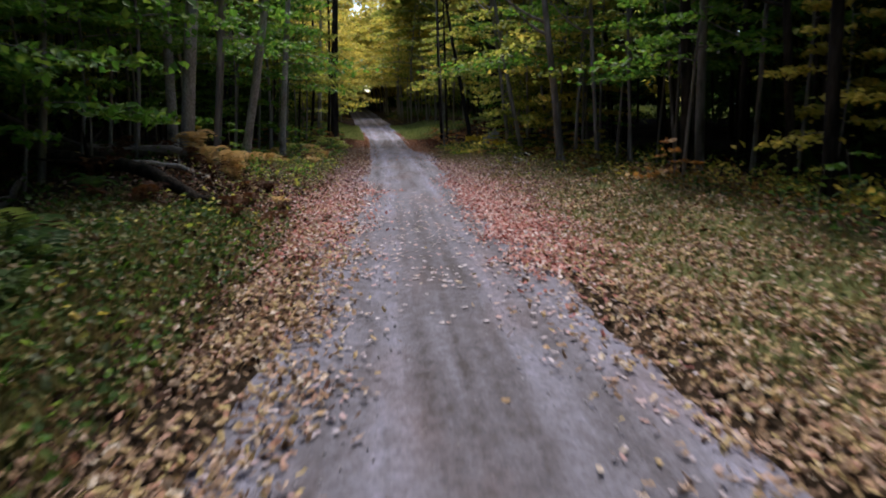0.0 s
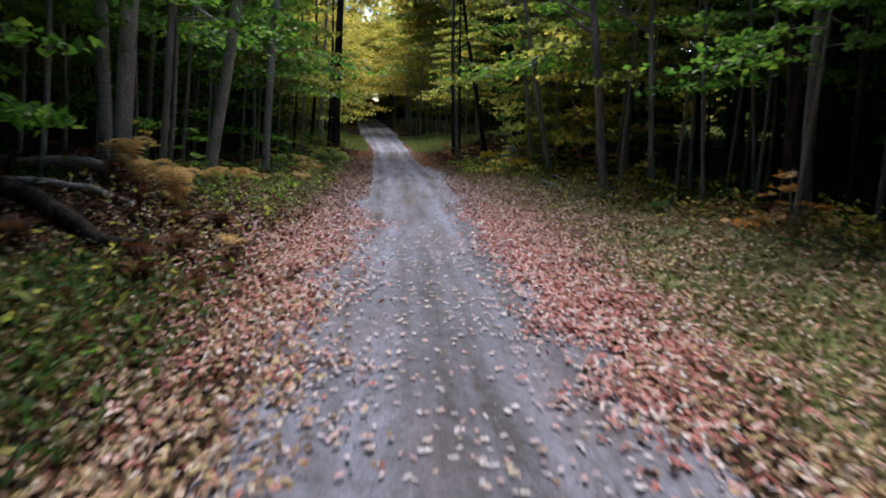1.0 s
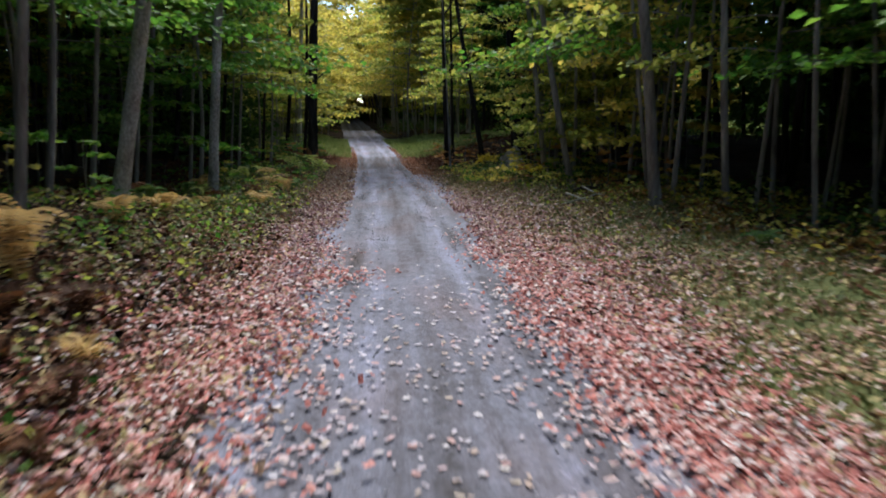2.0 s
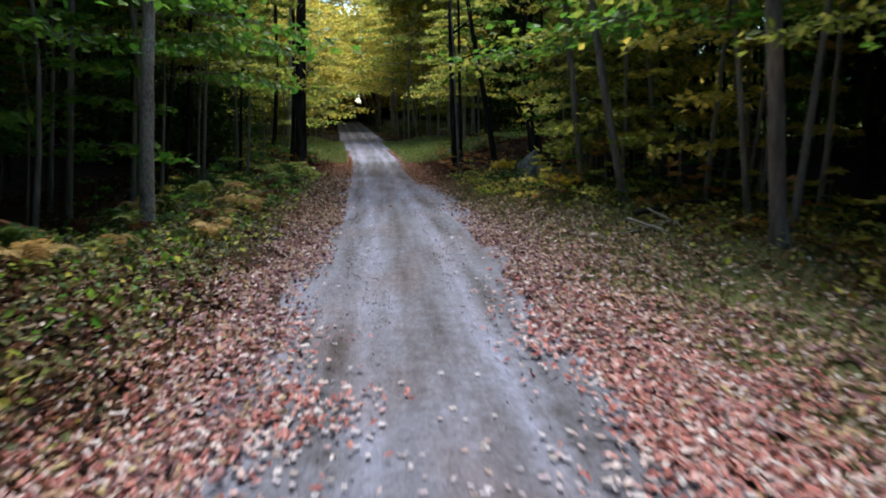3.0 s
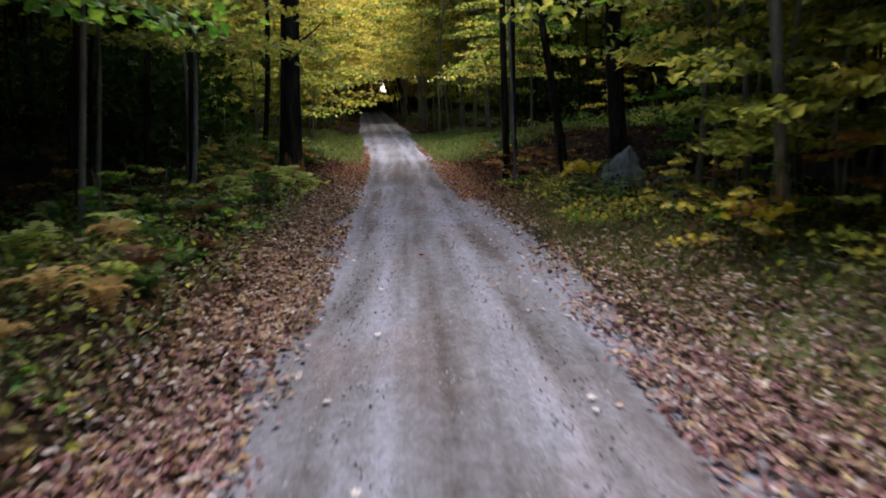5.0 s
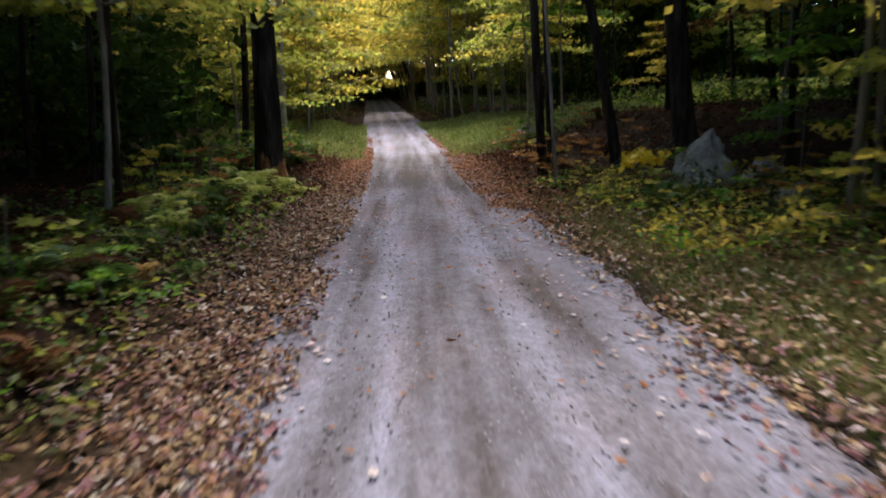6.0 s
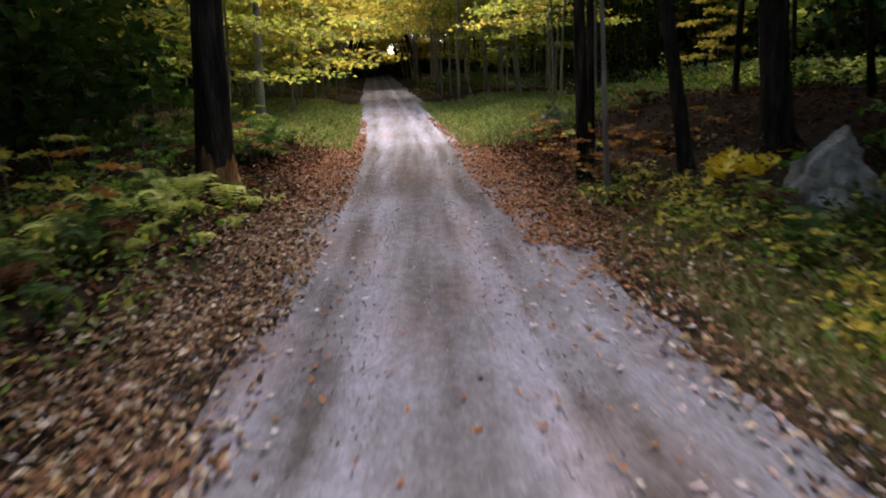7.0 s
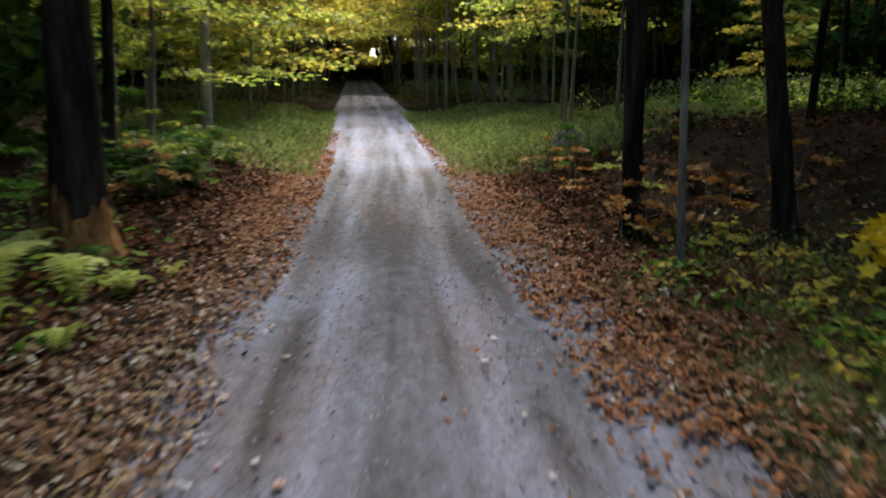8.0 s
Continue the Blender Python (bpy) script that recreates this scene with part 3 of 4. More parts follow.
over = rng.uniform(0, 1, n) < 0.2 * step(34, 38, cy) * step(50.5, 49, cy)  # boughs added out of view to dim the stretch below
# the small hole round (13, 61) is cut to light the bushes below
keep = ((abs(cu) > half) | over) & (meadow(cx, cy - 4) > 0.85) & (np.hypot((cx - 13) / 3, (cy - 61) / 4) > 1)
cz = height(cx, cy) + rng.uniform(11.5, 16, n) + 0.8 * lumps(cx * 0.5, cy * 0.5)
v, f = scatter(rng, np.stack([cx, cy, cz], -1)[keep], 0.95, 0.4)
tagged(new("canopy", mesh_np("canopy", v, f, GREEN)), "unseen green roof of leaves added to shade the wood", "foliage", kind="stuff")

# a thicket that closes the wood on all sides
spots = []
for a in np.linspace(0, 1, 900):
    spots.append((-4 + (-1) ** int(a * 899) * rng.uniform(24, 36), -18 + 140 * a))
for a in np.linspace(0, 1, 420):
    x = -38 + 76 * a
    spots.append((x, 112 + rng.uniform(0, 9)))
    spots.append((x, -20 - rng.uniform(0, 6)))
pts = []
for x, y in spots:
    if meadow(x, y) < 1:
        continue
    q = rng.normal(size=(68, 3)) * [1.1, 1.1, 1.0]
    # taller than is seen, added height to keep horizon light out
    q[:, 2] = rng.uniform(0, 13.5, 68)
    pts.append(q + [x, y, float(height(x, y))])
for i in range(430):
    x, y = rng.uniform(35, 48), rng.uniform(50, 90)
    pts.append(rng.normal(size=(30, 3)) * [1.3, 1.3, 0] + np.stack([np.full(30, x), np.full(30, y), float(height(x, y)) + rng.uniform(0, 15, 30)], -1))
for i in range(1000):  # tall crowns where the lane leaves the wood
    x, y, h = rng.uniform(-24, 16), rng.uniform(110, 121), rng.uniform(6, 21)
    pts.append(rng.normal(size=(12, 3)) * [0.9, 0.9, 0.35] + [x, y, float(height(x, y)) + h])
pts = np.concatenate(pts)
pts = pts[(pts[:, 1] < 108) | (np.hypot(pts[:, 0] + 5.2, (pts[:, 2] - 17.2) * 0.8) > 1.1)]  # and another higher up
pts = pts[(pts[:, 1] < 108) | (np.hypot(pts[:, 0] + 3.6, pts[:, 2] - 5.9) > 0.75)]  # a glimpse of sky where the lane leaves the wood
# yellow only above 1.6 m; the dark green below stands for the shaded underside
end = (pts[:, 1] > 108) & (abs(pts[:, 0] + 4) < 16) & (pts[:, 2] - height(pts[:, 0], pts[:, 1]) > 1.6)
v, f = scatter(rng, pts[~end], 0.8, 0.8)
tagged(new("thicket", mesh_np("thicket", v, f, GREEN)), "dense dark green thicket deep in the wood", "bushes", kind="stuff")
v, f = scatter(rng, np.repeat(pts[end], 5, 0) + rng.normal(0, 0.35, (5 * end.sum(), 3)) * [1, 1, 0.5], 0.42, 0.7)
# low brown leaves whose colour stands for the shadow at the lane's end
q = rng.uniform([-22, 119, 0], [14, 127, 3.2], (9000, 3))
q[:, 2] += height(q[:, 0], q[:, 1])
v2, f2 = scatter(rng, q[np.hypot(q[:, 0] + 3.8, q[:, 2] - 6.1) > 0.8], 0.7, 0.9)
tagged(new("thicket", mesh_np("thicket", v2, f2, ORANGE)), "bushes coloured brown for the shade round the far end of the lane", "bushes", kind="stuff")
tagged(new("thicket", mesh_np("thicket", v, f, YELLOW)), "sunlit yellow foliage where the lane leaves the wood", "bushes", kind="stuff")

# dark growth a little way in, behind the edge of the wood
pts = []
for i in range(520):
    y, side = rng.uniform(4, 78) if i < 330 else rng.uniform(34, 70), (-1, 1)[i % 2]
    x = float(lane(y)) + side * rng.uniform(8.5, 17)
    if side < 0 and y > 24 or side > 0 and 20 < y < 42 and i % 4:
        continue
    if meadow(x, y) < 1.1 or side > 0 and 26 < y < 70 and x < 18:
        continue
    q = rng.normal(size=(46, 3)) * [0.9, 0.9, 1.0]
    q[:, 2] = rng.uniform(0.2, 6.0, 46)
    pts.append(q + [x, y, float(height(x, y))])
for i in range(46):  # bushes added beside the scarred tree as a dark screen before the lit ground
    y = rng.uniform(40.5, 46)
    x = float(lane(y)) - rng.uniform(5.6, 11)
    q = rng.normal(size=(46, 3)) * [0.7, 0.7, 0]
    q[:, 2] = rng.uniform(0.1, 3.6, 46)
    pts.append(q + [x, y, float(height(x, y))])
v, f = scatter(rng, np.concatenate(pts), 0.34, 0.6)
tagged(new("undergrowth", mesh_np("undergrowth", v, f, GREEN)), "dark green undergrowth inside the shaded wood, with an added dark screen", "bushes", kind="stuff")

# ---- understory ----
LEAVES = {"green": FRESH_LIT, "lime": LIME, "yellow": YELLOW, "orange": ORANGE}
HUE = {"green": "green", "lime": "yellow-green", "yellow": "yellow", "orange": "orange-brown"}
BUSHES = {}


def sapling(x, y, form, kind, turn=None, size=1.0, words=""):
    """Young maple: a thin stem with arms that carry flat layers of leaves; 'high', 'low' and 'bush' differ in where the leaves begin."""
    variant = int(rng.integers(3))
    lo, hi, reach, leaf, arms = {"high": (2.5, 6.6, 1.75, 0.14, 15), "low": (0.9, 3.2, 1.25, 0.13, 11), "bush": (0.18, 0.8, 0.45, 0.085, 4)}[form]
    turn = rng.uniform(0, 360) if turn is None else turn
    m = pose(x, y, float(height(x, y)) - 0.03, 0, 0, turn) @ Matrix.Scale(size * rng.uniform(0.9, 1.12), 4)
    if (form, kind, variant) in BUSHES:
        first = BUSHES[form, kind, variant]
        return copy_thing(first, m @ Matrix.Scale(1 / first.scale[0], 4))
    r = np.random.default_rng(40 + 7 * variant + len(form) * 31 + len(kind))
    base = new({"high": "understory_tree", "low": "sapling", "bush": "seedling"}[form])
    s = np.linspace(0, 1, 7)
    spine = np.stack([0.12 * hi * s * np.sin(3 * s + variant) * 0.4, 0.05 * hi * np.sin(4 * s), hi * s], -1)
    thick = {"high": 0.045, "low": 0.022, "bush": 0.008}[form]
    v, f = tube(spine, np.linspace(thick, 0.006, 7), 6)
    part("stem", mesh_np("stem", v, f, BARK_GREY, True), base)
    pts = []
    for i in range(arms):
        w = (i + 0.6) / arms
        h = lo + (hi - lo) * w
        at = np.array([np.interp(h, spine[:, 2], spine[:, c]) for c in range(3)])
        a = i * 2.4 + r.uniform(-0.5, 0.5)
        ln = reach * (1.0 - 0.55 * w) * r.uniform(0.75, 1.2) * (1.25 if math.cos(a) > 0.3 else 1)
        t = np.linspace(0, 1, 5)[:, None]
        q = at + t * [math.cos(a) * ln, math.sin(a) * ln, 0.22 * ln] - t ** 2 * [0, 0, 0.30 * ln]
        v, f = tube(q, np.linspace(thick * 0.4, 0.003, 5), 5)
        part("branch", mesh_np("branch", v, f, BARK_GREY, True), base)
        for w2 in ((0.35, 0.55, 0.75, 0.92, 1.05) if form != "bush" else (0.5, 1.0)):
            c = at + (q[-1] - at) * w2 + [0, 0, 0.04 * ln * math.sin(w2 * 3)]
            n = {"high": 26, "low": 20, "bush": 12}[form]
            k = r.normal(size=(n, 3)) * np.array([0.21, 0.21, 0.045]) * (ln / 1.4 if form == "bush" else max(0.6, ln / 1.5))
            pts.append(c + k)
    v, f = scatter(r, np.concatenate(pts), leaf, 0.52, MAPLE if form == "bush" else KITE, MAPLE_F if form == "bush" else KITE_F)
    part("foliage", mesh_np("foliage", v, f, LEAVES[kind]), base)
    base.matrix_basis = m
    BUSHES[form, kind, variant] = base
    name = {"high": "slender understory maple with layered %s leaves", "low": "young sapling with layered %s leaves in the shade", "bush": "knee-high seedling with %s leaves on the verge"}[form]
    return tagged(base, words or name % HUE[kind], {"high": "tree", "low": "sapling", "bush": "seedling"}[form], {"high": "understory trees", "low": "saplings", "bush": "seedlings"}[form])


for x, y, form, kind, turn, size in [
        (-4.6, 21.6, "high", "green", 0, 1.0), (-4.2, 25.8, "high", "green", 0, 1.0), (-4.6, 30.1, "high", "lime", 0, 1.0), (-4.4, 33.8, "high", "yellow", 0, 1.0),
        (-3.9, 16.6, "high", "green", 0, 1.0), (-3.9, 23.6, "high", "green", 0, 1.15), (-4.0, 28.2, "high", "lime", 0, 1.1), (-3.7, 31.8, "high", "lime", 0, 1.0),
        (-5.2, 18.5, "high", "green", 0, 1.0), (-6.4, 13.7, "high", "green", 0, 0.9), (-6.5, 10.0, "low", "green", 0, 1.1), (-5.3, 10.8, "low", "green", 0, 1.1), (-5.7, 8.9, "high", "green", 0, 0.8), (-4.9, 12.2, "low", "green", 0, 0.9), (-7.0, 12.7, "low", "green", 0, 1.2),
        (-4.4, 43.9, "high", "lime", 0, 0.9), (-7.0, 46.4, "high", "lime", 0, 0.95), (-6.2, 49.1, "high", "yellow", 0, 1.0), (-6.4, 53.8, "high", "yellow", 0, 1.1),
        (5.2, 20.4, "high", "lime", 180, 1.25), (5.4, 23.4, "high", "green", 180, 1.3), (4.9, 26.3, "high", "lime", 180, 1.3), (5.1, 29.2, "high", "green", 180, 1.35), (5.0, 31.6, "high", "lime", 180, 1.3), (6.6, 16.7, "high", "green", 180, 0.85), (5.9, 18.8, "high", "lime", 180, 1.0), (5.7, 24.9, "low", "lime", 90, 1.0), (5.6, 29.6, "low", "lime", 90, 1.0),
        (6.0, 22.7, "high", "yellow", 180, 1.0), (5.6, 31.1, "high", "lime", 180, 1.0), (7.2, 36.9, "low", "green", 180, 0.8), (7.6, 38.6, "high", "orange", 180, 0.95),
        (7.6, 46.4, "low", "yellow", 180, 0.9),
        (4.6, 46.9, "high", "green", 180, 1.0), (4.4, 51.7, "high", "lime", 180, 1.05), (3.4, 57.0, "high", "lime", 180, 1.1), (3.0, 63.3, "high", "yellow", 180, 1.2),
        (7.2, 11.4, "low", "yellow", 180, 1.0), (8.2, 14.2, "high", "green", 180, 1.0)]:
    sapling(x, y, form, kind, turn, size)
    taken.append((x, y))

for x, y, form, kind, turn, size in [
        (4.95, 27.2, "low", "lime", 90, 1.2), (4.75, 28.6, "low", "lime", 200, 1.1),  (5.9, 26.0, "low", "yellow", 90, 1.15), (5.9, 28.4, "low", "lime", 90, 1.1), 
        (6.4, 30.8, "low", "lime", 90, 1.15), (-5.0, 50.5, "low", "lime", 0, 1.6), (-5.6, 53.0, "low", "yellow", 0, 1.8), (-4.8, 55.5, "low", "lime", 0, 1.8),
        (-6.4, 51.0, "low", "lime", 0, 1.7), (-5.4, 58.5, "low", "yellow", 0, 2.0), (-6.8, 56.0, "low", "lime", 0, 1.9), (-5.6, 47.2, "low", "lime", 0, 1.4), 
        (3.6, 47.6, "high", "lime", 180, 1.0), (4.2, 49.6, "high", "lime", 180, 1.1), (4.6, 54.0, "high", "yellow", 180, 1.2), (-4.3, 51.5, "high", "lime", 0, 1.2), (-4.8, 56.5, "high", "yellow", 0, 1.25), (-5.4, 44.9, "high", "lime", 0, 1.1), (5.2, 61.5, "low", "lime", 180, 1.7), (-4.6, 61.5, "low", "yellow", 0, 2.0), (3.4, 66.0, "low", "lime", 180, 1.9)]:
    sapling(x, y, form, kind, turn, size)
    taken.append((x, y))
for i in range(64):
    y = rng.uniform(5, 66)
    side = rng.choice([-1, 1])
    u = rng.uniform(4.6, 8.5)
    x = float(lane(y)) + side * u
    if side > 0 and y < 11 or 44 < y < 58 and u < 6 or side < 0 and 27 < y < 44 or side > 0 and y > 33 or meadow(x, y) < 1 or min((x - a) ** 2 + (y - b) ** 2 for a, b in taken) < 0.5:
        continue
    taken.append((x, y))
    form = "high" if rng.random() < (0.62 if side < 0 or y > 30 else 0.9) else "low"
    kind = str(rng.choice(["green", "green", "lime", "lime", "yellow"] if y > (20 if side > 0 else 30) else ["green"]))
    sapling(x, y, form, kind, 180 if side > 0 else 0, rng.uniform(0.8, 1.15))
# an edge of understory trees reaching out over the verges
for side in (-1, 1):
    for y in np.arange(11, 44, 1.9 if side < 0 else 3.5):
        x, yy = float(lane(y)) + side * (rng.uniform(4.6, 6.4) + (0.9 if side > 0 else 0.0)), y + rng.uniform(-0.8, 0.8)
        if min((x - a) ** 2 + (yy - b) ** 2 for a, b in taken) > 0.3 and (side > 0 and not 33 < yy < 45 or side < 0 and y < 28):
            sapling(x, yy, "high", str(rng.choice(["green", "green", "green", "lime", "yellow"] if side > 0 else ["green", "green", "lime"])), 180 if side > 0 else 0, rng.uniform(0.85, 1.2))
# trees and taller saplings that arch over the lane further on
for y in np.arange(86, 114, 4.5):
    for side in (-1, 1):
        x = float(lane(y)) + side * rng.uniform(2.6, 3.4)
        tree(x, y, rng.uniform(0.14, 0.26), -side * rng.uniform(0.2, 0.34), 0, BARK_DARK_SHADED, rng.uniform(9, 13), str(rng.choice(["lime", "yellow", "yellow"])), 0.1, "tree arching over the far lane with yellow leaves")
for y in np.arange(62, 112, 2.4):
    for side in (-1, 1):
        for far in range(2 if y < 88 else 1):
            x = float(lane(y)) + side * (rng.uniform(2.5, 3.8) + 2.6 * far)
            sapling(x, y + rng.uniform(-1, 1), "high", str(rng.choice(["lime", "lime", "yellow", "yellow", "yellow"])), 180 if side > 0 else 0, rng.uniform(1.2, 1.75))

for x, y, kind, size in [(-3.4, 42.4, "lime", 1.1), (-3.9, 43.1, "lime", 1.2), (-4.3, 41.8, "green", 1.2), (-3.2, 40.7, "lime", 0.9), (-3.6, 39.5, "green", 1.0), (-4.4, 39.0, "green", 1.2), (-4.8, 43.5, "lime", 1.3), (-2.9, 43.7, "lime", 0.9),
                         (3.9, 36.2, "yellow", 0.6), (5.3, 34.9, "orange", 0.8), (3.3, 33.3, "yellow", 0.6), (4.7, 32.9, "orange", 0.8), (2.9, 34.2, "yellow", 0.6), (5.0, 33.2, "yellow", 1.0),
                         (4.6, 31.6, "yellow", 0.9), (5.0, 32.0, "orange", 0.9), (4.5, 29.3, "orange", 1.0)]:
    sapling(x, y, "bush", kind, None, size)
for i in range(14):
    y = rng.uniform(39, 45.5)
    sapling(float(lane(y)) + rng.uniform(2.6, 5.4), y, "bush", str(rng.choice(["orange", "orange", "green", "lime"])), None, rng.uniform(0.7, 1.2))
    y = rng.uniform(38.5, 46)
    if i % 2:
        sapling(float(lane(y)) - rng.uniform(2.4, 4.2), y, "bush", str(rng.choice(["lime", "green", "green"])), None, rng.uniform(0.6, 1.0))
for i in range(66):
    y, side = rng.uniform(4, 42), rng.choice([-1, 1])
    u = rng.uniform(2.5, 5.5) if side < 0 else rng.uniform(3.2, 6.5)
    if side < 0 and y < 16 or side > 0 and y < 24 and u < 4.6:
        continue
    sapling(float(lane(y)) + side * u, y, "bush", str(rng.choice(["green", "green", "lime", "yellow", "orange"])), None, rng.uniform(0.6, 1.2))


GOLD = material("golden_leaf", [(0.68, 0.50, 0.03), (0.84, 0.64, 0.05)], 3, 0.5, 0, 8, "leaf", 0.35)


def golden_seedling(x, y):
    """A knee-high maple seedling with large golden leaves."""
    base = new("seedling")
    base.matrix_basis = pose(x, y, float(height(x, y)) - 0.02)
    q = []
    for i in range(6):
        a = i * 1.05
        t = np.linspace(0, 1, 4)[:, None]
        tip = np.array([0.26 * math.cos(a) * (0.6 + 0.1 * i), 0.26 * math.sin(a), 0.42 + 0.05 * (i % 3)])
        v, f = tube(t * tip + t * (1 - t) * [0, 0, 0.12], np.linspace(0.006, 0.002, 4), 5)
        part("stem", mesh_np("stem", v, f, BARK_GREY, True), base)
        q.append(tip + rng.normal(size=(5, 3)) * [0.09, 0.09, 0.05])
    v, f = scatter(rng, np.concatenate(q), 0.17, 0.6, MAPLE, MAPLE_F)
    part("foliage", mesh_np("foliage", v, f, GOLD), base)
    return tagged(base, "small maple seedling with bright golden leaves", "seedling", "seedlings")


golden_seedling(4.3, 37.0)
golden_seedling(4.15, 36.85)
golden_seedling(4.0, 36.5)
golden_seedling(4.0, 27.2)

# ---- ferns ----
def frond_mesh(name, mat, ln, arch, r):
    """One arched frond: a midrib with paired, tapering leaflets."""
    vs, fs = [], []
    for i in range(15):
        w = (i + 0.5) / 15
        at = np.array([0, ln * w * (1 - 0.18 * w), arch * ln * (w * 1.5 - w * w * 1.35)])
        half = ln * 0.30 * math.sin(math.pi * min(1, 0.12 + w * 0.93)) ** 0.8 * r.uniform(0.85, 1.1)
        for sx in (-1, 1):
            k = len(vs)
            vs += [at + [0, -0.014, 0], at + [sx * half * 0.5, 0.02 * ln - 0.018, -0.012], at + [sx * half, 0.06 * ln, -0.05 * ln], at + [sx * half * 0.5, 0.02 * ln + 0.02, -0.006]]
            fs.append([k, k + 1, k + 2, k + 3])
    s = np.linspace(0, 1, 6)
    v, f = tube(np.stack([0 * s, ln * s * (1 - 0.18 * s), arch * ln * (s * 1.5 - s * s * 1.35)], -1), np.linspace(0.006, 0.002, 6), 4)
    v, f = join([(np.array(vs), np.array(fs)), (v, f)])
    return mesh_np(name, v, f, mat)


FRONDS = {k: [frond_mesh("frond", mat, ln, arch, np.random.default_rng(9 + i)) for i, (ln, arch) in enumerate([(0.55, 1.15), (0.62, 1.0), (0.48, 1.5)])]
          for k, mat in (("green", FERN_GREEN), ("lime", FERN_LIME), ("tan", FERN_TAN), ("brown", FERN_BROWN))}


def fern(x, y, kind="green", size=1.0, words=""):
    base = new("fern")
    base.matrix_basis = pose(x, y, float(height(x, y)) - 0.01, 0, 0, rng.uniform(0, 360)) @ Matrix.Scale(size, 4)
    n = int(rng.integers(6, 9))
    for i in range(n):
        part("frond", FRONDS[kind][int(rng.integers(3))], base, m=pose(0, 0, 0, rng.uniform(12, 48), rng.uniform(-10, 10), 360 * i / n + rng.uniform(-18, 18)) @ Matrix.Scale(rng.uniform(0.8, 1.15), 4))
    return tagged(base, words or {"green": "green fern on the leafy verge", "lime": "bright yellow-green fern on the leafy verge", "tan": "dried tan fern on the forest floor", "brown": "withered rust-brown fern slumped on the bank"}[kind], "fern", "ferns")


for x, y, k, s in [(-3.8, 14.4, "tan", 1.5), (-3.5, 14.2, "tan", 1.1), (-3.1, 14.0, "tan", 1.2), (-2.9, 13.7, "tan", 0.9), (-1.95, 12.6, "tan", 0.5), (-1.8, 11.9, "brown", 0.55), (-1.7, 11.3, "brown", 0.6), (-1.85, 10.6, "brown", 0.5), (-2.2, 10.2, "brown", 0.6), (-2.3, 11.6, "brown", 0.6), (-4.2, 13.9, "brown", 0.9), (-4.8, 13.2, "brown", 0.9), (-5.4, 13.0, "tan", 0.8), (-3.2, 16.8, "tan", 0.9), (-3.05, 18.2, "tan", 0.8),
                   (-2.5, 36.5, "lime", 0.85), (-2.85, 36.1, "lime", 0.95), (-3.0, 35.6, "lime", 0.9), (-2.3, 36.9, "lime", 0.55), (-2.8, 35.1, "lime", 0.95), (-3.0, 34.3, "lime", 0.95), (-2.6, 33.4, "lime", 0.6), (-3.4, 34.8, "lime", 0.85), (-2.3, 34.6, "lime", 0.45), (-2.1, 37.6, "lime", 0.35), (-3.3, 33.2, "lime", 0.7),
                   (-3.4, 36.4, "lime", 0.75), (-2.2, 35.6, "lime", 0.45), (3.3, 33.4, "green", 0.9), (3.7, 34.2, "green", 0.9), (4.2, 36.3, "lime", 0.8), (5.9, 35.2, "green", 0.9), (-3.0, 6.2, "green", 1.0), (-3.5, 7.0, "green", 1.1),
                   (-2.7, 5.2, "green", 0.8), (-3.3, 5.4, "green", 0.9), (-4.2, 45.0, "green", 1.0), (-4.6, 44.2, "green", 1.1), (-3.8, 46.0, "green", 1.0), (-5.2, 45.4, "green", 1.1)]:
    fern(x, y, k, s)
for i in range(13):
    y = rng.uniform(8.5, 13.5)
    fern(float(lane(y)) - rng.uniform(2.5, 5.5), y, "brown", rng.uniform(0.45, 0.85))
for i in range(46):
    y = rng.uniform(27, 38.5)
    u = rng.uniform(2.3, 3.9)
    if math.hypot(lane(y) - u + 2.92, y - 37.7) > 0.55:
        fern(float(lane(y)) - u, y, str(rng.choice(["lime", "green", "green", "brown"])), rng.uniform(0.4, 0.7))
for i in range(84):
    y = rng.uniform(18.5, 34.5)
    fern(float(lane(y)) - rng.uniform(2.5, 4.4), y, str(rng.choice(["lime", "green", "green", "tan", "brown"])), rng.uniform(0.5, 0.9))
for i in range(14):
    y = rng.uniform(39, 45)
    fern(float(lane(y)) + rng.uniform(2.8, 5.5), y, "brown", rng.uniform(0.45, 0.75))
    fern(float(lane(y)) - rng.uniform(2.4, 4.8), y, str(rng.choice(["green", "lime"])), rng.uniform(0.7, 1.1))
for i in range(40):
    y, side = rng.uniform(6, 44), rng.choice([-1, 1])
    fern(float(lane(y)) + side * rng.uniform(3.6, 7.5), y, "green" if rng.random() < 0.5 else "brown", rng.uniform(0.5, 0.9))


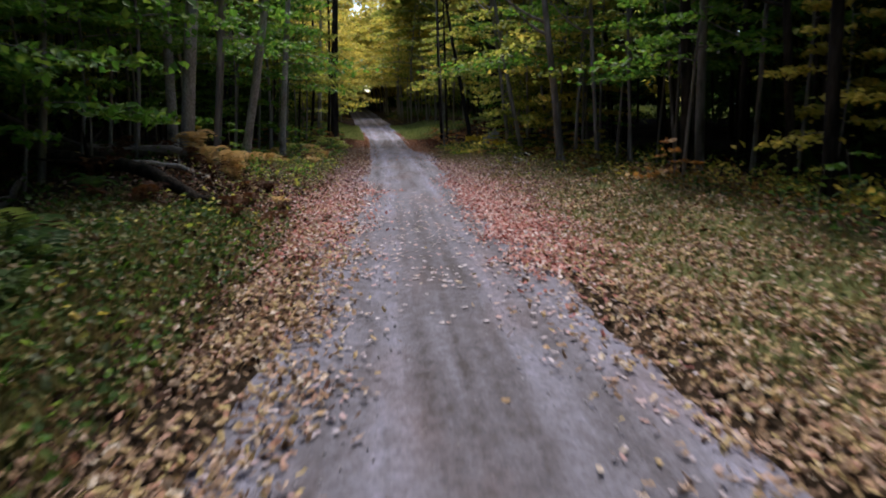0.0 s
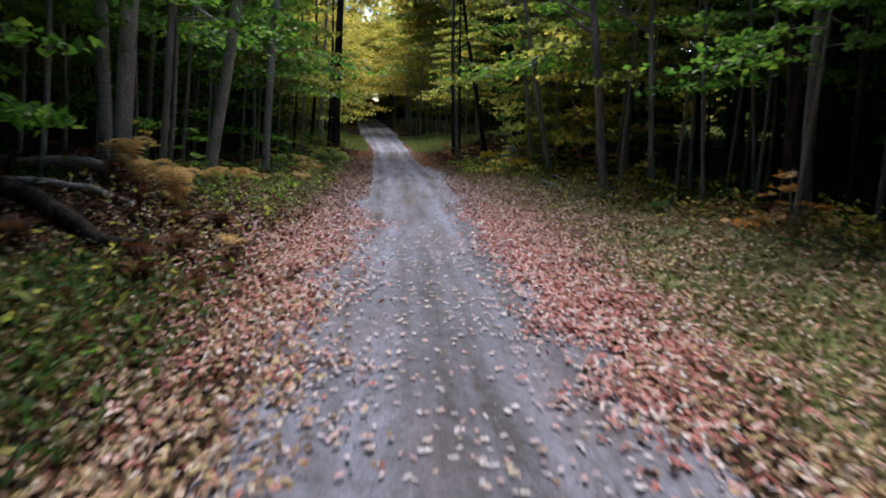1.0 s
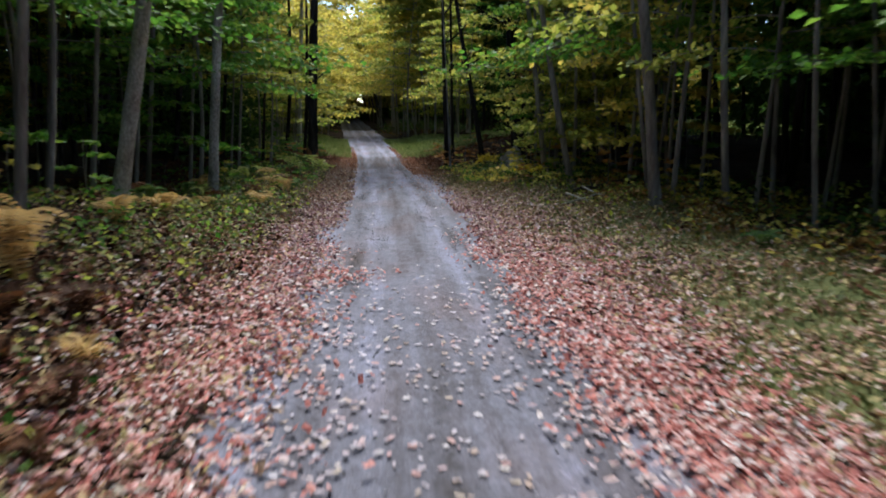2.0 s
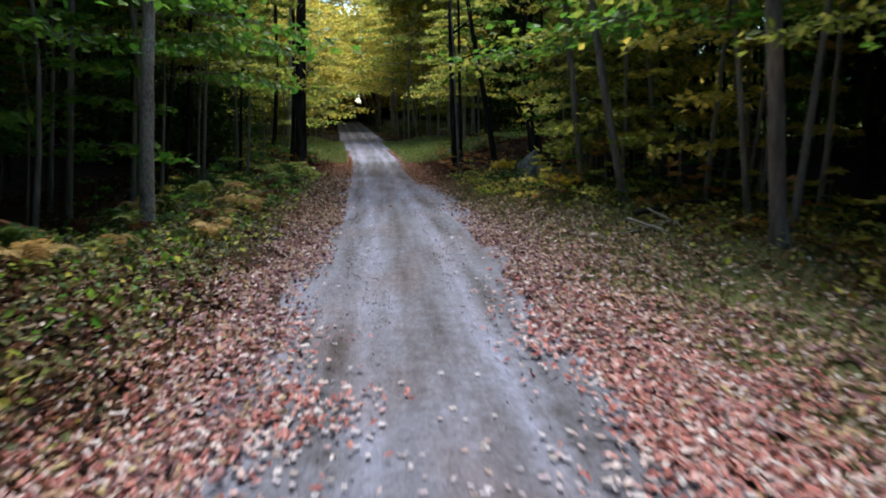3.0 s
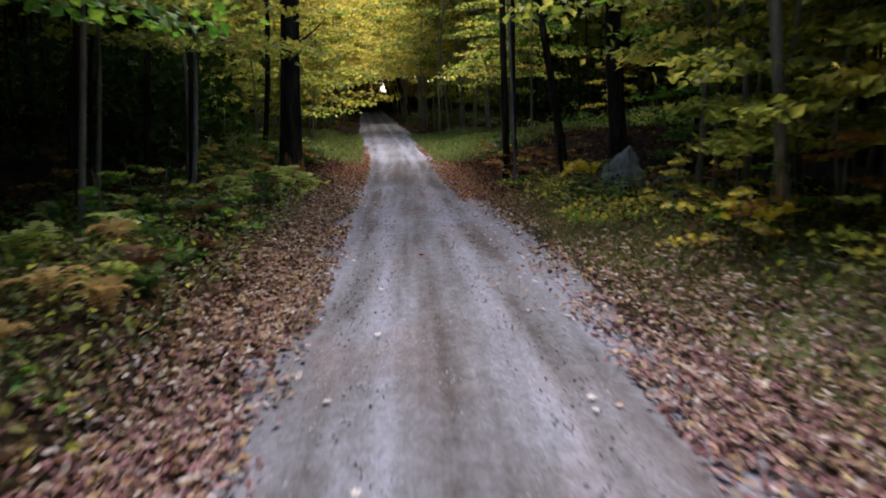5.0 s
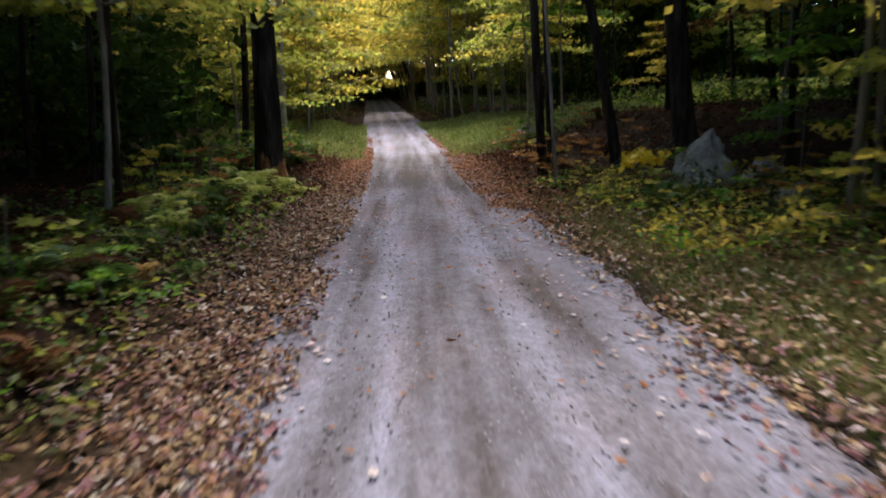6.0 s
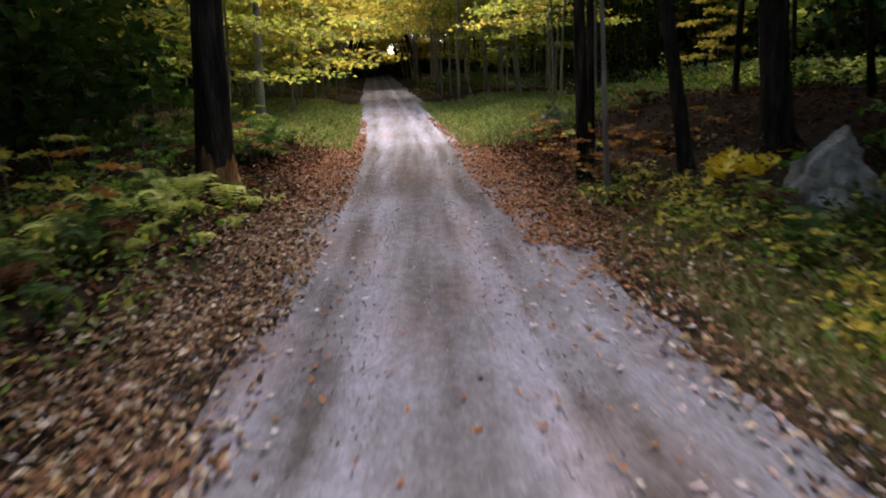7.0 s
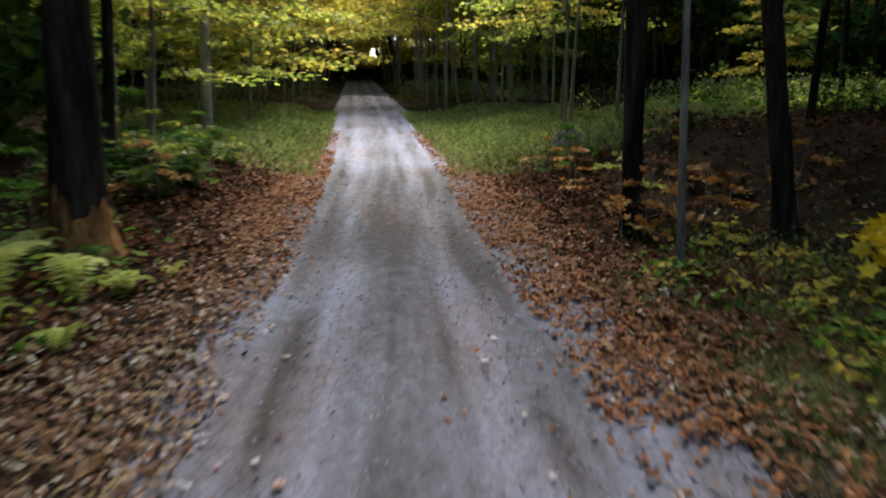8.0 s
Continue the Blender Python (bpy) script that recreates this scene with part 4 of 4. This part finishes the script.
# ---- boulders, logs, fallen branches ----
def boulder(x, y, size, peak, seed, words, turn=0):
    bm = bmesh.new()
    bmesh.ops.create_icosphere(bm, subdivisions=4, radius=1)
    for v in bm.verts:
        c = v.co.normalized()
        k = 1 + 0.22 * noise.noise(c * 1.3 + Vector((seed, 0, 0))) + 0.10 * noise.noise(c * 3.1 + Vector((0, seed, 0))) + 0.03 * noise.noise(c * 9)
        up = max(0, c.z)
        v.co = Vector((c.x * (1 - peak * up) * size[0], c.y * (1 - peak * up) * size[1], c.z * size[2])) * k
        for nrm, d in ((Vector((0.9, -0.55, 0.55)), 0.52), (Vector((-0.75, -0.6, 0.45)), 0.50), (Vector((0.05, -0.95, 0.35)), 0.58), (Vector((-0.5, 0.3, 0.8)), 0.6), (Vector((0.5, 0.5, 0.6)), 0.62)):
            nn = nrm.normalized()
            over = v.co.dot(nn) / max(size) - d
            if over > 0:
                v.co -= nn * over * max(size) * 0.32
        v.co += c * (0.10 * noise.noise(c * 3.3 + Vector((0, seed, seed))) + 0.045 * noise.noise(c * 7 + Vector((seed, 0, seed))) + 0.022 * noise.noise(c * 14 + Vector((seed, seed, 0))))
    me = bpy.data.meshes.new("boulder")
    bm.to_mesh(me)
    bm.free()
    me.materials.append(ROCK)
    ob = new("boulder", me)
    ob.matrix_basis = pose(x, y, float(height(x, y)) + size[2] * 0.28, 0, 0, turn)
    return tagged(ob, words, "boulder", "boulders at the wood's edge")


boulder(5.03, 36.0, (0.56, 0.50, 0.80), 0.60, 3.0, "pointed grey granite boulder at the wood's edge", 10)
boulder(6.15, 36.1, (0.42, 0.36, 0.30), 0.2, 8.0, "low rounded grey boulder among seedlings", 30)
boulder(5.75, 34.2, (0.34, 0.3, 0.24), 0.2, 12.0, "small grey boulder half hidden by plants", 70)
boulder(3.35, 46.0, (0.30, 0.26, 0.30), 0.3, 21.0, "small grey boulder beside the clearing", 5)
boulder(-4.0, 44.3, (0.28, 0.24, 0.2), 0.2, 27.0, "small pale stone under the clearing's ferns", 5)


def log(points, radius, words, name="log", bark=None):
    p = np.asarray(points, float)
    s = np.linspace(0, 1, 9)
    q = np.stack([np.interp(s, np.linspace(0, 1, len(p)), p[:, c]) for c in range(3)], -1)
    q[:, 2] += [float(height(a, b)) for a, b in q[:, :2]]
    q += rng.normal(0, radius * 0.25, q.shape)
    base = new(name)
    base.location = q[0]
    v, f = tube(q - q[0], np.linspace(radius, radius * 0.6, 9), 9, 0.1, rng)
    part("stem", mesh_np("stem", v, f, bark or DEAD_WOOD, True), base)
    for i in range(3):
        k = int(rng.integers(2, 8))
        d = rng.normal(size=3) * [0.6, 0.6, 0.3] + [0, 0, 0.3]
        t = np.linspace(0, 1, 4)[:, None]
        v, f = tube(q[k] - q[0] + t * d * radius * 7, np.linspace(radius * 0.35, 0.004, 4), 5)
        part("broken_twig", mesh_np("broken_twig", v, f, bark or DEAD_WOOD, True), base)
    return tagged(base, words, "log" if name == "log" else "branch", "fallen wood")


log([(-7.2, 14.6, 0.30), (-5.2, 13.9, 0.26), (-3.5, 13.4, 0.22)], 0.13, "mossy fallen log lying among dead ferns")
log([(-5.6, 12.5, 0.20), (-4.2, 11.8, 0.18), (-2.6, 11.2, 0.14)], 0.14, "dark rotten log half sunk in the leaves", bark=BARK_DARK_SHADED)
log([(-7.6, 13.6, 1.1), (-6.4, 13.9, 0.6), (-5.2, 14.1, 0.15)], 0.05, "grey dead branch propped against the bank", "fallen_branch")
log([(-6.9, 17.4, 0.2), (-5.2, 16.6, 0.15), (-4.3, 16.0, 0.1)], 0.08, "grey fallen log beside pale trees")
log([(-5.2, 12.8, 0.1), (-4.1, 12.7, 0.1), (-3.2, 12.9, 0.06)], 0.05, "bleached fallen limb on the bank", "fallen_branch", BARK_PALE)
log([(3.1, 22.9, 0.03), (3.7, 22.3, 0.05), (4.4, 22.1, 0.16)], 0.022, "bleached fallen branch on the verge", "fallen_branch", BARK_PALE)
log([(3.8, 22.6, 0.22), (4.0, 22.0, 0.14), (4.1, 21.6, 0.02)], 0.02, "bleached fallen branch on the verge", "fallen_branch", BARK_PALE)
log([(4.2, 22.8, 0.25), (4.35, 22.1, 0.15), (4.3, 21.5, 0.02)], 0.018, "bleached fallen branch on the verge", "fallen_branch", BARK_PALE)
log([(3.9, 26.6, 0.02), (4.0, 25.6, 0.03), (4.1, 24.4, 0.02)], 0.018, "bleached fallen branch on the verge", "fallen_branch", BARK_PALE)
log([(4.1, 23.2, 0.1), (4.9, 23.0, 0.32), (5.6, 22.9, 0.3)], 0.05, "dark broken limb lying among seedlings", "fallen_branch", BARK_DARK_SHADED)
log([(-5.6, 9.8, 0.02), (-4.9, 9.6, 0.15), (-4.7, 9.5, 0.55)], 0.06, "broken grey root standing out of the bank", "fallen_branch")

# ---- grass, low plants, gravel and fallen leaves ----
def grass_tufts(n, sample, tall):
    x, y = sample(n)
    keep = rng.uniform(0, 1, n) < turf_at(x, y) * 0.9 + 0.1
    x, y = x[keep], y[keep]
    n = len(x)
    a, h, b = rng.uniform(0, 6.28, n), tall * rng.uniform(0.4, 1.2, n), rng.uniform(0.1, 0.8, n)
    ca, sa = np.cos(a), np.sin(a)
    z = height(x, y) - 0.01
    w = 0.006
    v = np.stack([np.stack([x - sa * w, y + ca * w, z], -1), np.stack([x + sa * w, y - ca * w, z], -1),
                  np.stack([x + ca * h * b * 0.35 + sa * w * 0.8, y + sa * h * b * 0.35 - ca * w * 0.8, z + h * 0.65], -1),
                  np.stack([x + ca * h * b, y + sa * h * b, z + h * (1 - 0.3 * b)], -1)], 1)
    return v.reshape(-1, 3), (np.array([[0, 1, 2], [0, 2, 3]])[None] + (np.arange(n) * 4)[:, None, None]).reshape(-1, 3)


def band(y0, y1, u0, u1):
    def sample(n):
        y = rng.uniform(y0, y1, n)
        return lane(y) + rng.uniform(u0, u1, n), y
    return sample


tufts = [grass_tufts(24000, band(25, 40, 1.6, 4.2), 0.10), grass_tufts(38000, band(2, 39, 1.8, 5.0), 0.11), grass_tufts(9000, band(2, 32, -4.5, -2.0), 0.12), grass_tufts(46000, band(1.5, 11, -5, -1.9), 0.15)]
v, f = join(tufts)
tagged(new("grass", mesh_np("grass", v, f, GRASS)), "short green and straw-coloured grass on the verges", "grass", kind="stuff")
q = rng.normal(size=(16000, 2)) * [7, 9] + [23, 62]
q[:, 0] = np.abs(q[:, 0] - 9) + 9
v, f = join([grass_tufts(24000, band(44, 61, -8, -1.3), 0.22), grass_tufts(24000, band(44, 61, 1.3, 8), 0.22), grass_tufts(16000, lambda n: (q[:, 0], q[:, 1]), 0.6)])
tagged(new("grass", mesh_np("grass", v, f, GRASS_LIT)), "green grass of the clearing and the meadow, coloured paler for their light", "grass", kind="stuff")


def flat_leaves(n, sample, size, lift, tilt, mat, name, words, shape=CURL, faces=CURL_F):
    x, y = sample(n)
    keep = rng.uniform(0, 1, n) < 0.35 + 0.65 * step(-0.55, 0.35, lumps(x * 2.7, y * 2.3, 1.0) + 0.5 * lumps(x * 7, y * 6, 3.0))  # patches of bare soil between
    x, y = x[keep], y[keep]
    n = len(x)
    u = abs(x - lane(y))
    z = np.where(u < 1.3, rise(y) + 0.018, height(x, y) + 0.026) + rng.uniform(0, lift, n)
    v, f = scatter(rng, np.stack([x, y, z], -1), size, tilt, shape, faces)
    return tagged(new(name, mesh_np(name, v, f, mat)), words, "leaves", kind="stuff")


def drift(y0, y1, u0, spread, lo=-99, hi=99):
    """Leaves heaped along a line beside the lane, thinning out to both sides."""
    def sample(n):
        y = rng.uniform(y0, y1, n) + rng.normal(0, 1.1, n)
        u = u0 + rng.normal(0, spread, n) + 0.22 * lumps(y, y * 0.3) + 0.10 * lumps(y * 2.3, y)
        u = np.where(u < lo, 2 * lo - u, np.where(u > hi, 2 * hi - u, u))
        return lane(y) + u, y
    return sample


def both(*samples):
    def sample(n):
        got = [s(n // len(samples) if i else n - (len(samples) - 1) * (n // len(samples))) for i, s in enumerate(samples)]
        return np.concatenate([g[0] for g in got]), np.concatenate([g[1] for g in got])
    return sample


flat_leaves(31000, both(drift(9, 20, 1.9, 0.4), drift(8, 18, -1.65, 0.4), drift(8, 18, 1.7, 0.35), drift(8, 18, 1.3, 0.25), drift(11, 16, -2.0, 0.4)), 0.052, 0.05, 0.35, LITTER_RED, "red_leaf_litter", "pinkish red fallen maple leaves drifted along the lane")
flat_leaves(30000, both(drift(34, 46, 1.75, 0.35, 1.0), drift(39, 46, -1.7, 0.35, -99, -1.0), drift(35, 52, 1.5, 0.3, 1.05), drift(38, 52, -1.5, 0.3, -99, -1.05)), 0.05, 0.04, 0.35, LITTER_BROWN, "brown_leaf_litter", "orange-brown fallen leaves along the shaded lane")
flat_leaves(44000, both(drift(-4, 28, 2.6, 0.8, 1.2), drift(-4, 14, -1.7, 0.4, -99, -1.0), drift(-4, 30, 3.4, 1.1, 1.6), drift(10, 20, -2.8, 0.8, -99, -1.6), drift(-4, 9, 2.0, 0.5), drift(-4, 9, -1.5, 0.35), drift(-4, 8, 2.4, 0.7)), 0.052, 0.06, 0.45, LITTER_TAN, "tan_leaf_litter", "tan and yellow fallen leaves on the verges")
flat_leaves(21000, both(drift(22, 40, -1.75, 0.4, -99, -1.05), drift(24, 40, -1.9, 0.35, -99, -1.2), drift(24, 36, -1.6, 0.35, -99, -1.1)), 0.046, 0.05, 0.4, LITTER_MIX, "mixed_leaf_litter", "purple-brown and ochre fallen leaves beside the lane")
flat_leaves(26000, both(drift(14, 29, -1.75, 0.45, -99, -1.0), drift(15, 25, -1.55, 0.25, -99, -1.2), drift(16, 24, 1.5, 0.25, 1.15), drift(13, 27, 1.9, 0.5, 1.1), drift(15, 26, 2.5, 0.6, 1.2)), 0.052, 0.05, 0.4, LITTER_MAUVE, "mauve_leaf_litter", "faded mauve and purple-brown fallen leaves along the lane")
flat_leaves(9000, both(drift(3, 19, -2.7, 0.6, -99, -1.8), drift(4, 19, -3.8, 1.0, -99, -1.8)), 0.062, 0.06, 0.45, LITTER_DARK, "mixed_leaf_litter", "dark and pale fallen leaves on the bank")
flat_leaves(1500, both(drift(24, 40, -1.5, 0.5, -99, -0.9), drift(24, 40, 1.6, 0.5, 0.9)), 0.046, 0.03, 0.4, LEAF_LANE, "pale_leaf_litter", "pale fallen leaves on the edges of the lane")
flat_leaves(6000, both(drift(26, 40, 1.9, 0.5, 1.3), drift(26, 40, 2.8, 0.8, 1.4), drift(30, 46, 3.6, 1.0, 2.0)), 0.052, 0.05, 0.4, LITTER_MIX, "mixed_leaf_litter", "brown fallen leaves strewn over the grassy verge")
flat_leaves(7000, both(drift(3, 15, 3.2, 0.9, 1.4), drift(5, 22, 3.4, 0.8, 1.6), drift(9, 24, 2.7, 0.5, 1.4)), 0.055, 0.05, 0.4, LITTER_TAN, "tan_leaf_litter", "mixed pale fallen leaves strewn over the grassy verge")
flat_leaves(52000, both(band(24, 46, -8, -2.4), band(28, 46, 3.0, 8), band(2, 46, -9, -2.2), band(2, 46, 3.2, 10), band(44, 66, -17, -6), band(40, 60, 5.5, 14), drift(8, 20, -2.9, 0.7, -99, -1.9), drift(36, 47, 2.6, 0.5, 1.8), drift(36, 47, -2.6, 0.5, -99, -1.8)), 0.075, 0.05, 0.4, OLD_LEAF, "forest_leaf_litter", "old brown leaves on the forest floor")
flat_leaves(17000, both(drift(17, 34, -3.1, 0.7, -99, -2.0), drift(2, 40, 4.4, 0.9, 2.8), drift(-4, 9, -3.6, 0.8, -99, -2.2)), 0.075, 0.22, 0.5, VERGE, "low_plants", "low olive-green plants covering the verges", KITE, KITE_F)
flat_leaves(4200, both(drift(2, 11.0, -2.8, 0.6, -99, -1.9), band(2, 9, -6, -2.4)), 0.075, 0.2, 0.5, GREEN, "low_plants", "low fresh-green plants on the bank beside the lane", KITE, KITE_F)
flat_leaves(5200, both(drift(1, 11, -3.0, 0.7, -99, -1.9), band(1, 11, -6, -2.2)), 0.07, 0.18, 0.5, VERGE, "low_plants", "low olive-brown plants on the near bank", KITE, KITE_F)
flat_leaves(4200, both(drift(14, 27, -3.0, 0.5, -99, -2.2), band(14, 27, -4.4, -2.3)), 0.075, 0.16, 0.5, VERGE, "low_plants", "low olive-brown plants between ferns and fallen leaves", KITE, KITE_F)
flat_leaves(900, band(1, 9, -5, -2.0), 0.07, 0.2, 0.5, FRESH_LIT, "low_plants", "low fresh-green plants on the bank", KITE, KITE_F)
flat_leaves(160, band(1, 11, -5, -2.0), 0.06, 0.2, 0.4, YELLOW, "yellow_leaves", "yellow fallen leaves caught on the plants of the bank")
flat_leaves(4200, both(drift(27, 38, -3.4, 0.7, -99, -2.2), drift(27, 40, -4.6, 0.8, -99, -2.6)), 0.08, 0.18, 0.5, FRESH_LIT, "low_plants", "low fresh-green plants on the shaded verge", KITE, KITE_F)
flat_leaves(2600, both(drift(8, 36, -3.0, 0.6, -99, -2.0), drift(18, 36, 4.2, 0.8, 2.8)), 0.08, 0.3, 0.5, LIME, "low_plants", "low yellow-green plants covering the verges", KITE, KITE_F)
flat_leaves(2900, both(drift(3, 18, 1.15, 0.25), drift(3, 18, -1.1, 0.22), band(7, 15.5, -1.1, 1.1)), 0.046, 0.006, 0.10, LEAF_LANE, "lane_leaves", "pale fallen leaves scattered over the lane", CURL * [1, 1, 0.35])

def shrubs(n, leaves, sample, tall, wide, leaf, mat, words):
    """Clumps of leafy shoots that cover the ground."""
    x, y = sample(n)
    z = height(x, y)
    q = rng.normal(size=(n, leaves, 3)) * [wide, wide, 0]
    q[..., 2] = tall * rng.uniform(0.15, 1.0, (n, leaves)) * rng.uniform(0.5, 1.1, (n, 1)) * np.exp(-(np.hypot(q[..., 0], q[..., 1]) / wide / 1.8) ** 2)
    v, f = scatter(rng, (q + np.stack([x, y, z], -1)[:, None]).reshape(-1, 3), leaf, 0.55)
    return tagged(new("shrubs", mesh_np("shrubs", v, f, mat)), words, "shrubs", kind="stuff")


shrubs(110, 46, both(band(24, 36, 4.0, 7.5), band(4, 24, 4.6, 8)), 0.75, 0.36, 0.10, GREEN, "low green shrubs covering the ground at the wood's edge")
shrubs(32, 40, both(band(24, 36, 3.8, 6.5), band(8, 24, 4.8, 7)), 0.7, 0.30, 0.10, LIME, "low yellow-green shrubs covering the ground at the wood's edge")
shrubs(34, 34, both(band(29.5, 36, 3.4, 6.5), band(10, 30, 4.6, 7)), 0.6, 0.26, 0.10, YELLOW, "low yellow shrubs covering the ground at the wood's edge")
shrubs(150, 26, both(band(3.5, 10.5, -6.5, -2.6), band(6, 18, -7.5, -4.2)), 0.34, 0.24, 0.09, GREEN, "low green plants among the debris of the bank")
shrubs(45, 20, both(band(30, 40, 2.5, 4.4), drift(28, 39, 3.1, 0.5, 2.4)), 0.30, 0.2, 0.085, FRESH_LIT, "low fresh-green plants along the edge of the verge")
shrubs(40, 18, band(30, 39, 2.6, 4.2), 0.34, 0.18, 0.10, YELLOW, "low yellow plants among green ones on the verge")
shrubs(60, 22, band(15.5, 27, -4.6, -2.6), 0.36, 0.22, 0.085, FRESH_LIT, "low fresh-green plants between the ferns of the verge")
shrubs(28, 20, band(15.5, 27, -4.2, -2.4), 0.32, 0.2, 0.085, LIME, "low yellow-green plants between the ferns of the verge")
shrubs(150, 26, both(band(5, 14, 4.9, 6.6), band(12, 26, 4.3, 5.8)), 0.45, 0.26, 0.085, RUSSET, "orange-brown seedlings at the foot of the trees")
shrubs(70, 26, band(17, 30, 3.9, 5.6), 0.42, 0.24, 0.085, RUSSET, "russet low plants at the foot of the leaning trees")
shrubs(26, 22, band(17, 30, 3.9, 5.6), 0.5, 0.24, 0.10, LIME, "yellow-green low plants at the foot of the leaning trees")
shrubs(50, 24, band(6.5, 14, 5.6, 7.0), 0.55, 0.22, 0.11, YELLOW, "yellow seedlings at the foot of the trees")
shrubs(150, 44, lambda n: (13.5 + rng.normal(0, 2.6, n), 53 + rng.normal(0, 4.0, n)), 1.3, 0.5, 0.13, LIME, "sunlit yellow-green bushes in a small gap of the wood")
shrubs(170, 30, both(band(63, 88, -10, -2.6), band(66, 88, 2.6, 10)), 0.9, 0.5, 0.16, GREEN, "dark low bushes under the trees beyond the clearing")
shrubs(70, 26, both(band(62, 84, -6, -2.2), band(64, 84, 2.2, 6)), 0.4, 0.35, 0.11, RUSSET, "russet low plants along the far lane")
shrubs(60, 40, lambda n: (12.5 + rng.normal(0, 3.0, n), 51 + rng.normal(0, 4.0, n)), 1.1, 0.45, 0.13, FRESH_LIT, "fresh green bushes in a small gap of the wood")
shrubs(200, 30, both(band(58, 70, -17, -8), band(44, 64, 10, 20)), 0.9, 0.6, 0.2, GREEN, "dark green growth on the floor of the deeper wood")
flat_leaves(480, both(band(27, 46, -1.2, 1.2), drift(27, 46, -0.9, 0.3), drift(27, 46, 0.9, 0.3)), 0.044, 0.008, 0.2, LITTER_BROWN, "lane_leaves", "brown fallen leaves scattered over the lane")
stones = np.array([[1, 0, 0], [0, 1, 0], [-1, 0, 0], [0, -1, 0], [0, 0, 0.7], [0, 0, -0.5]]) * 0.5
stones_f = np.array([[0, 1, 4], [1, 2, 4], [2, 3, 4], [3, 0, 4], [1, 0, 5], [2, 1, 5], [3, 2, 5], [0, 3, 5]])
sx, sy = both(drift(16, 46, 0.05, 0.2), drift(16, 46, 1.1, 0.22, -1.3, 1.35), drift(16, 46, -1.05, 0.2, -1.35, 1.3), band(3, 46, -1.2, 1.2), drift(12, 46, 1.4, 0.16), drift(12, 46, -1.35, 0.16), drift(22, 37, 1.55, 0.22), drift(24, 36, -1.5, 0.16), band(18, 42, -1.3, 1.4), drift(20, 42, 0.0, 0.25))(25000)
v, f = scatter(rng, np.stack([sx, sy, np.where(abs(sx - lane(sy)) < 1.2, rise(sy) + 0.004, height(sx, sy) + 0.012)], -1), 0.019, 0.3, stones, stones_f, 0.7)
tagged(new("gravel", mesh_np("gravel", v, f, STONE)), "fine grey gravel strewn on the dirt lane", "gravel", kind="stuff")

# single leaves lying on the lane
one = MAPLE * [1, 1, 0.3]
leaf_meshes = [mesh_np("fallen_leaf", one * s, MAPLE_F, LEAF_PALE) for s in (0.045, 0.056, 0.068)]
for i in range(290):
    y = rng.uniform(5.5, 17.0) if i < 230 else rng.uniform(19, 36)
    u = rng.uniform(-1.1, 1.2) if i < 230 else random.choice((-1, 1)) * rng.uniform(0.5, 1.2)
    part("fallen_leaf", leaf_meshes[i % 3], road, m=pose(float(lane(y)) + u, y, float(rise(y)) + 0.024, rng.uniform(-7, 7), rng.uniform(-7, 7), rng.uniform(0, 360)))

# bright seedlings and a pale low sapling along the foot of the wooded bank
for x, y, form, kind, size in [
        (3.45, 26.6, "bush", "yellow", 1.1), (3.7, 26.9, "bush", "orange", 0.9), (4.35, 25.6, "bush", "lime", 1.1), (4.6, 25.3, "bush", "yellow", 1.0), (4.75, 27.0, "bush", "orange", 1.5),
        (5.0, 23.6, "bush", "orange", 1.2), (5.35, 23.4, "bush", "orange", 1.1), (5.9, 24.4, "bush", "yellow", 1.3), (5.6, 22.4, "bush", "yellow", 1.1), (4.9, 24.6, "bush", "lime", 1.2),
        (4.2, 28.3, "bush", "yellow", 1.3), (3.9, 29.6, "bush", "yellow", 1.2), (4.3, 30.4, "bush", "lime", 1.2), (6.2, 21.3, "bush", "yellow", 1.2), (5.3, 20.6, "bush", "orange", 1.0),
        (6.3, 23.4, "low", "yellow", 1.1)]:
    sapling(x, y, form, kind, 180, size)
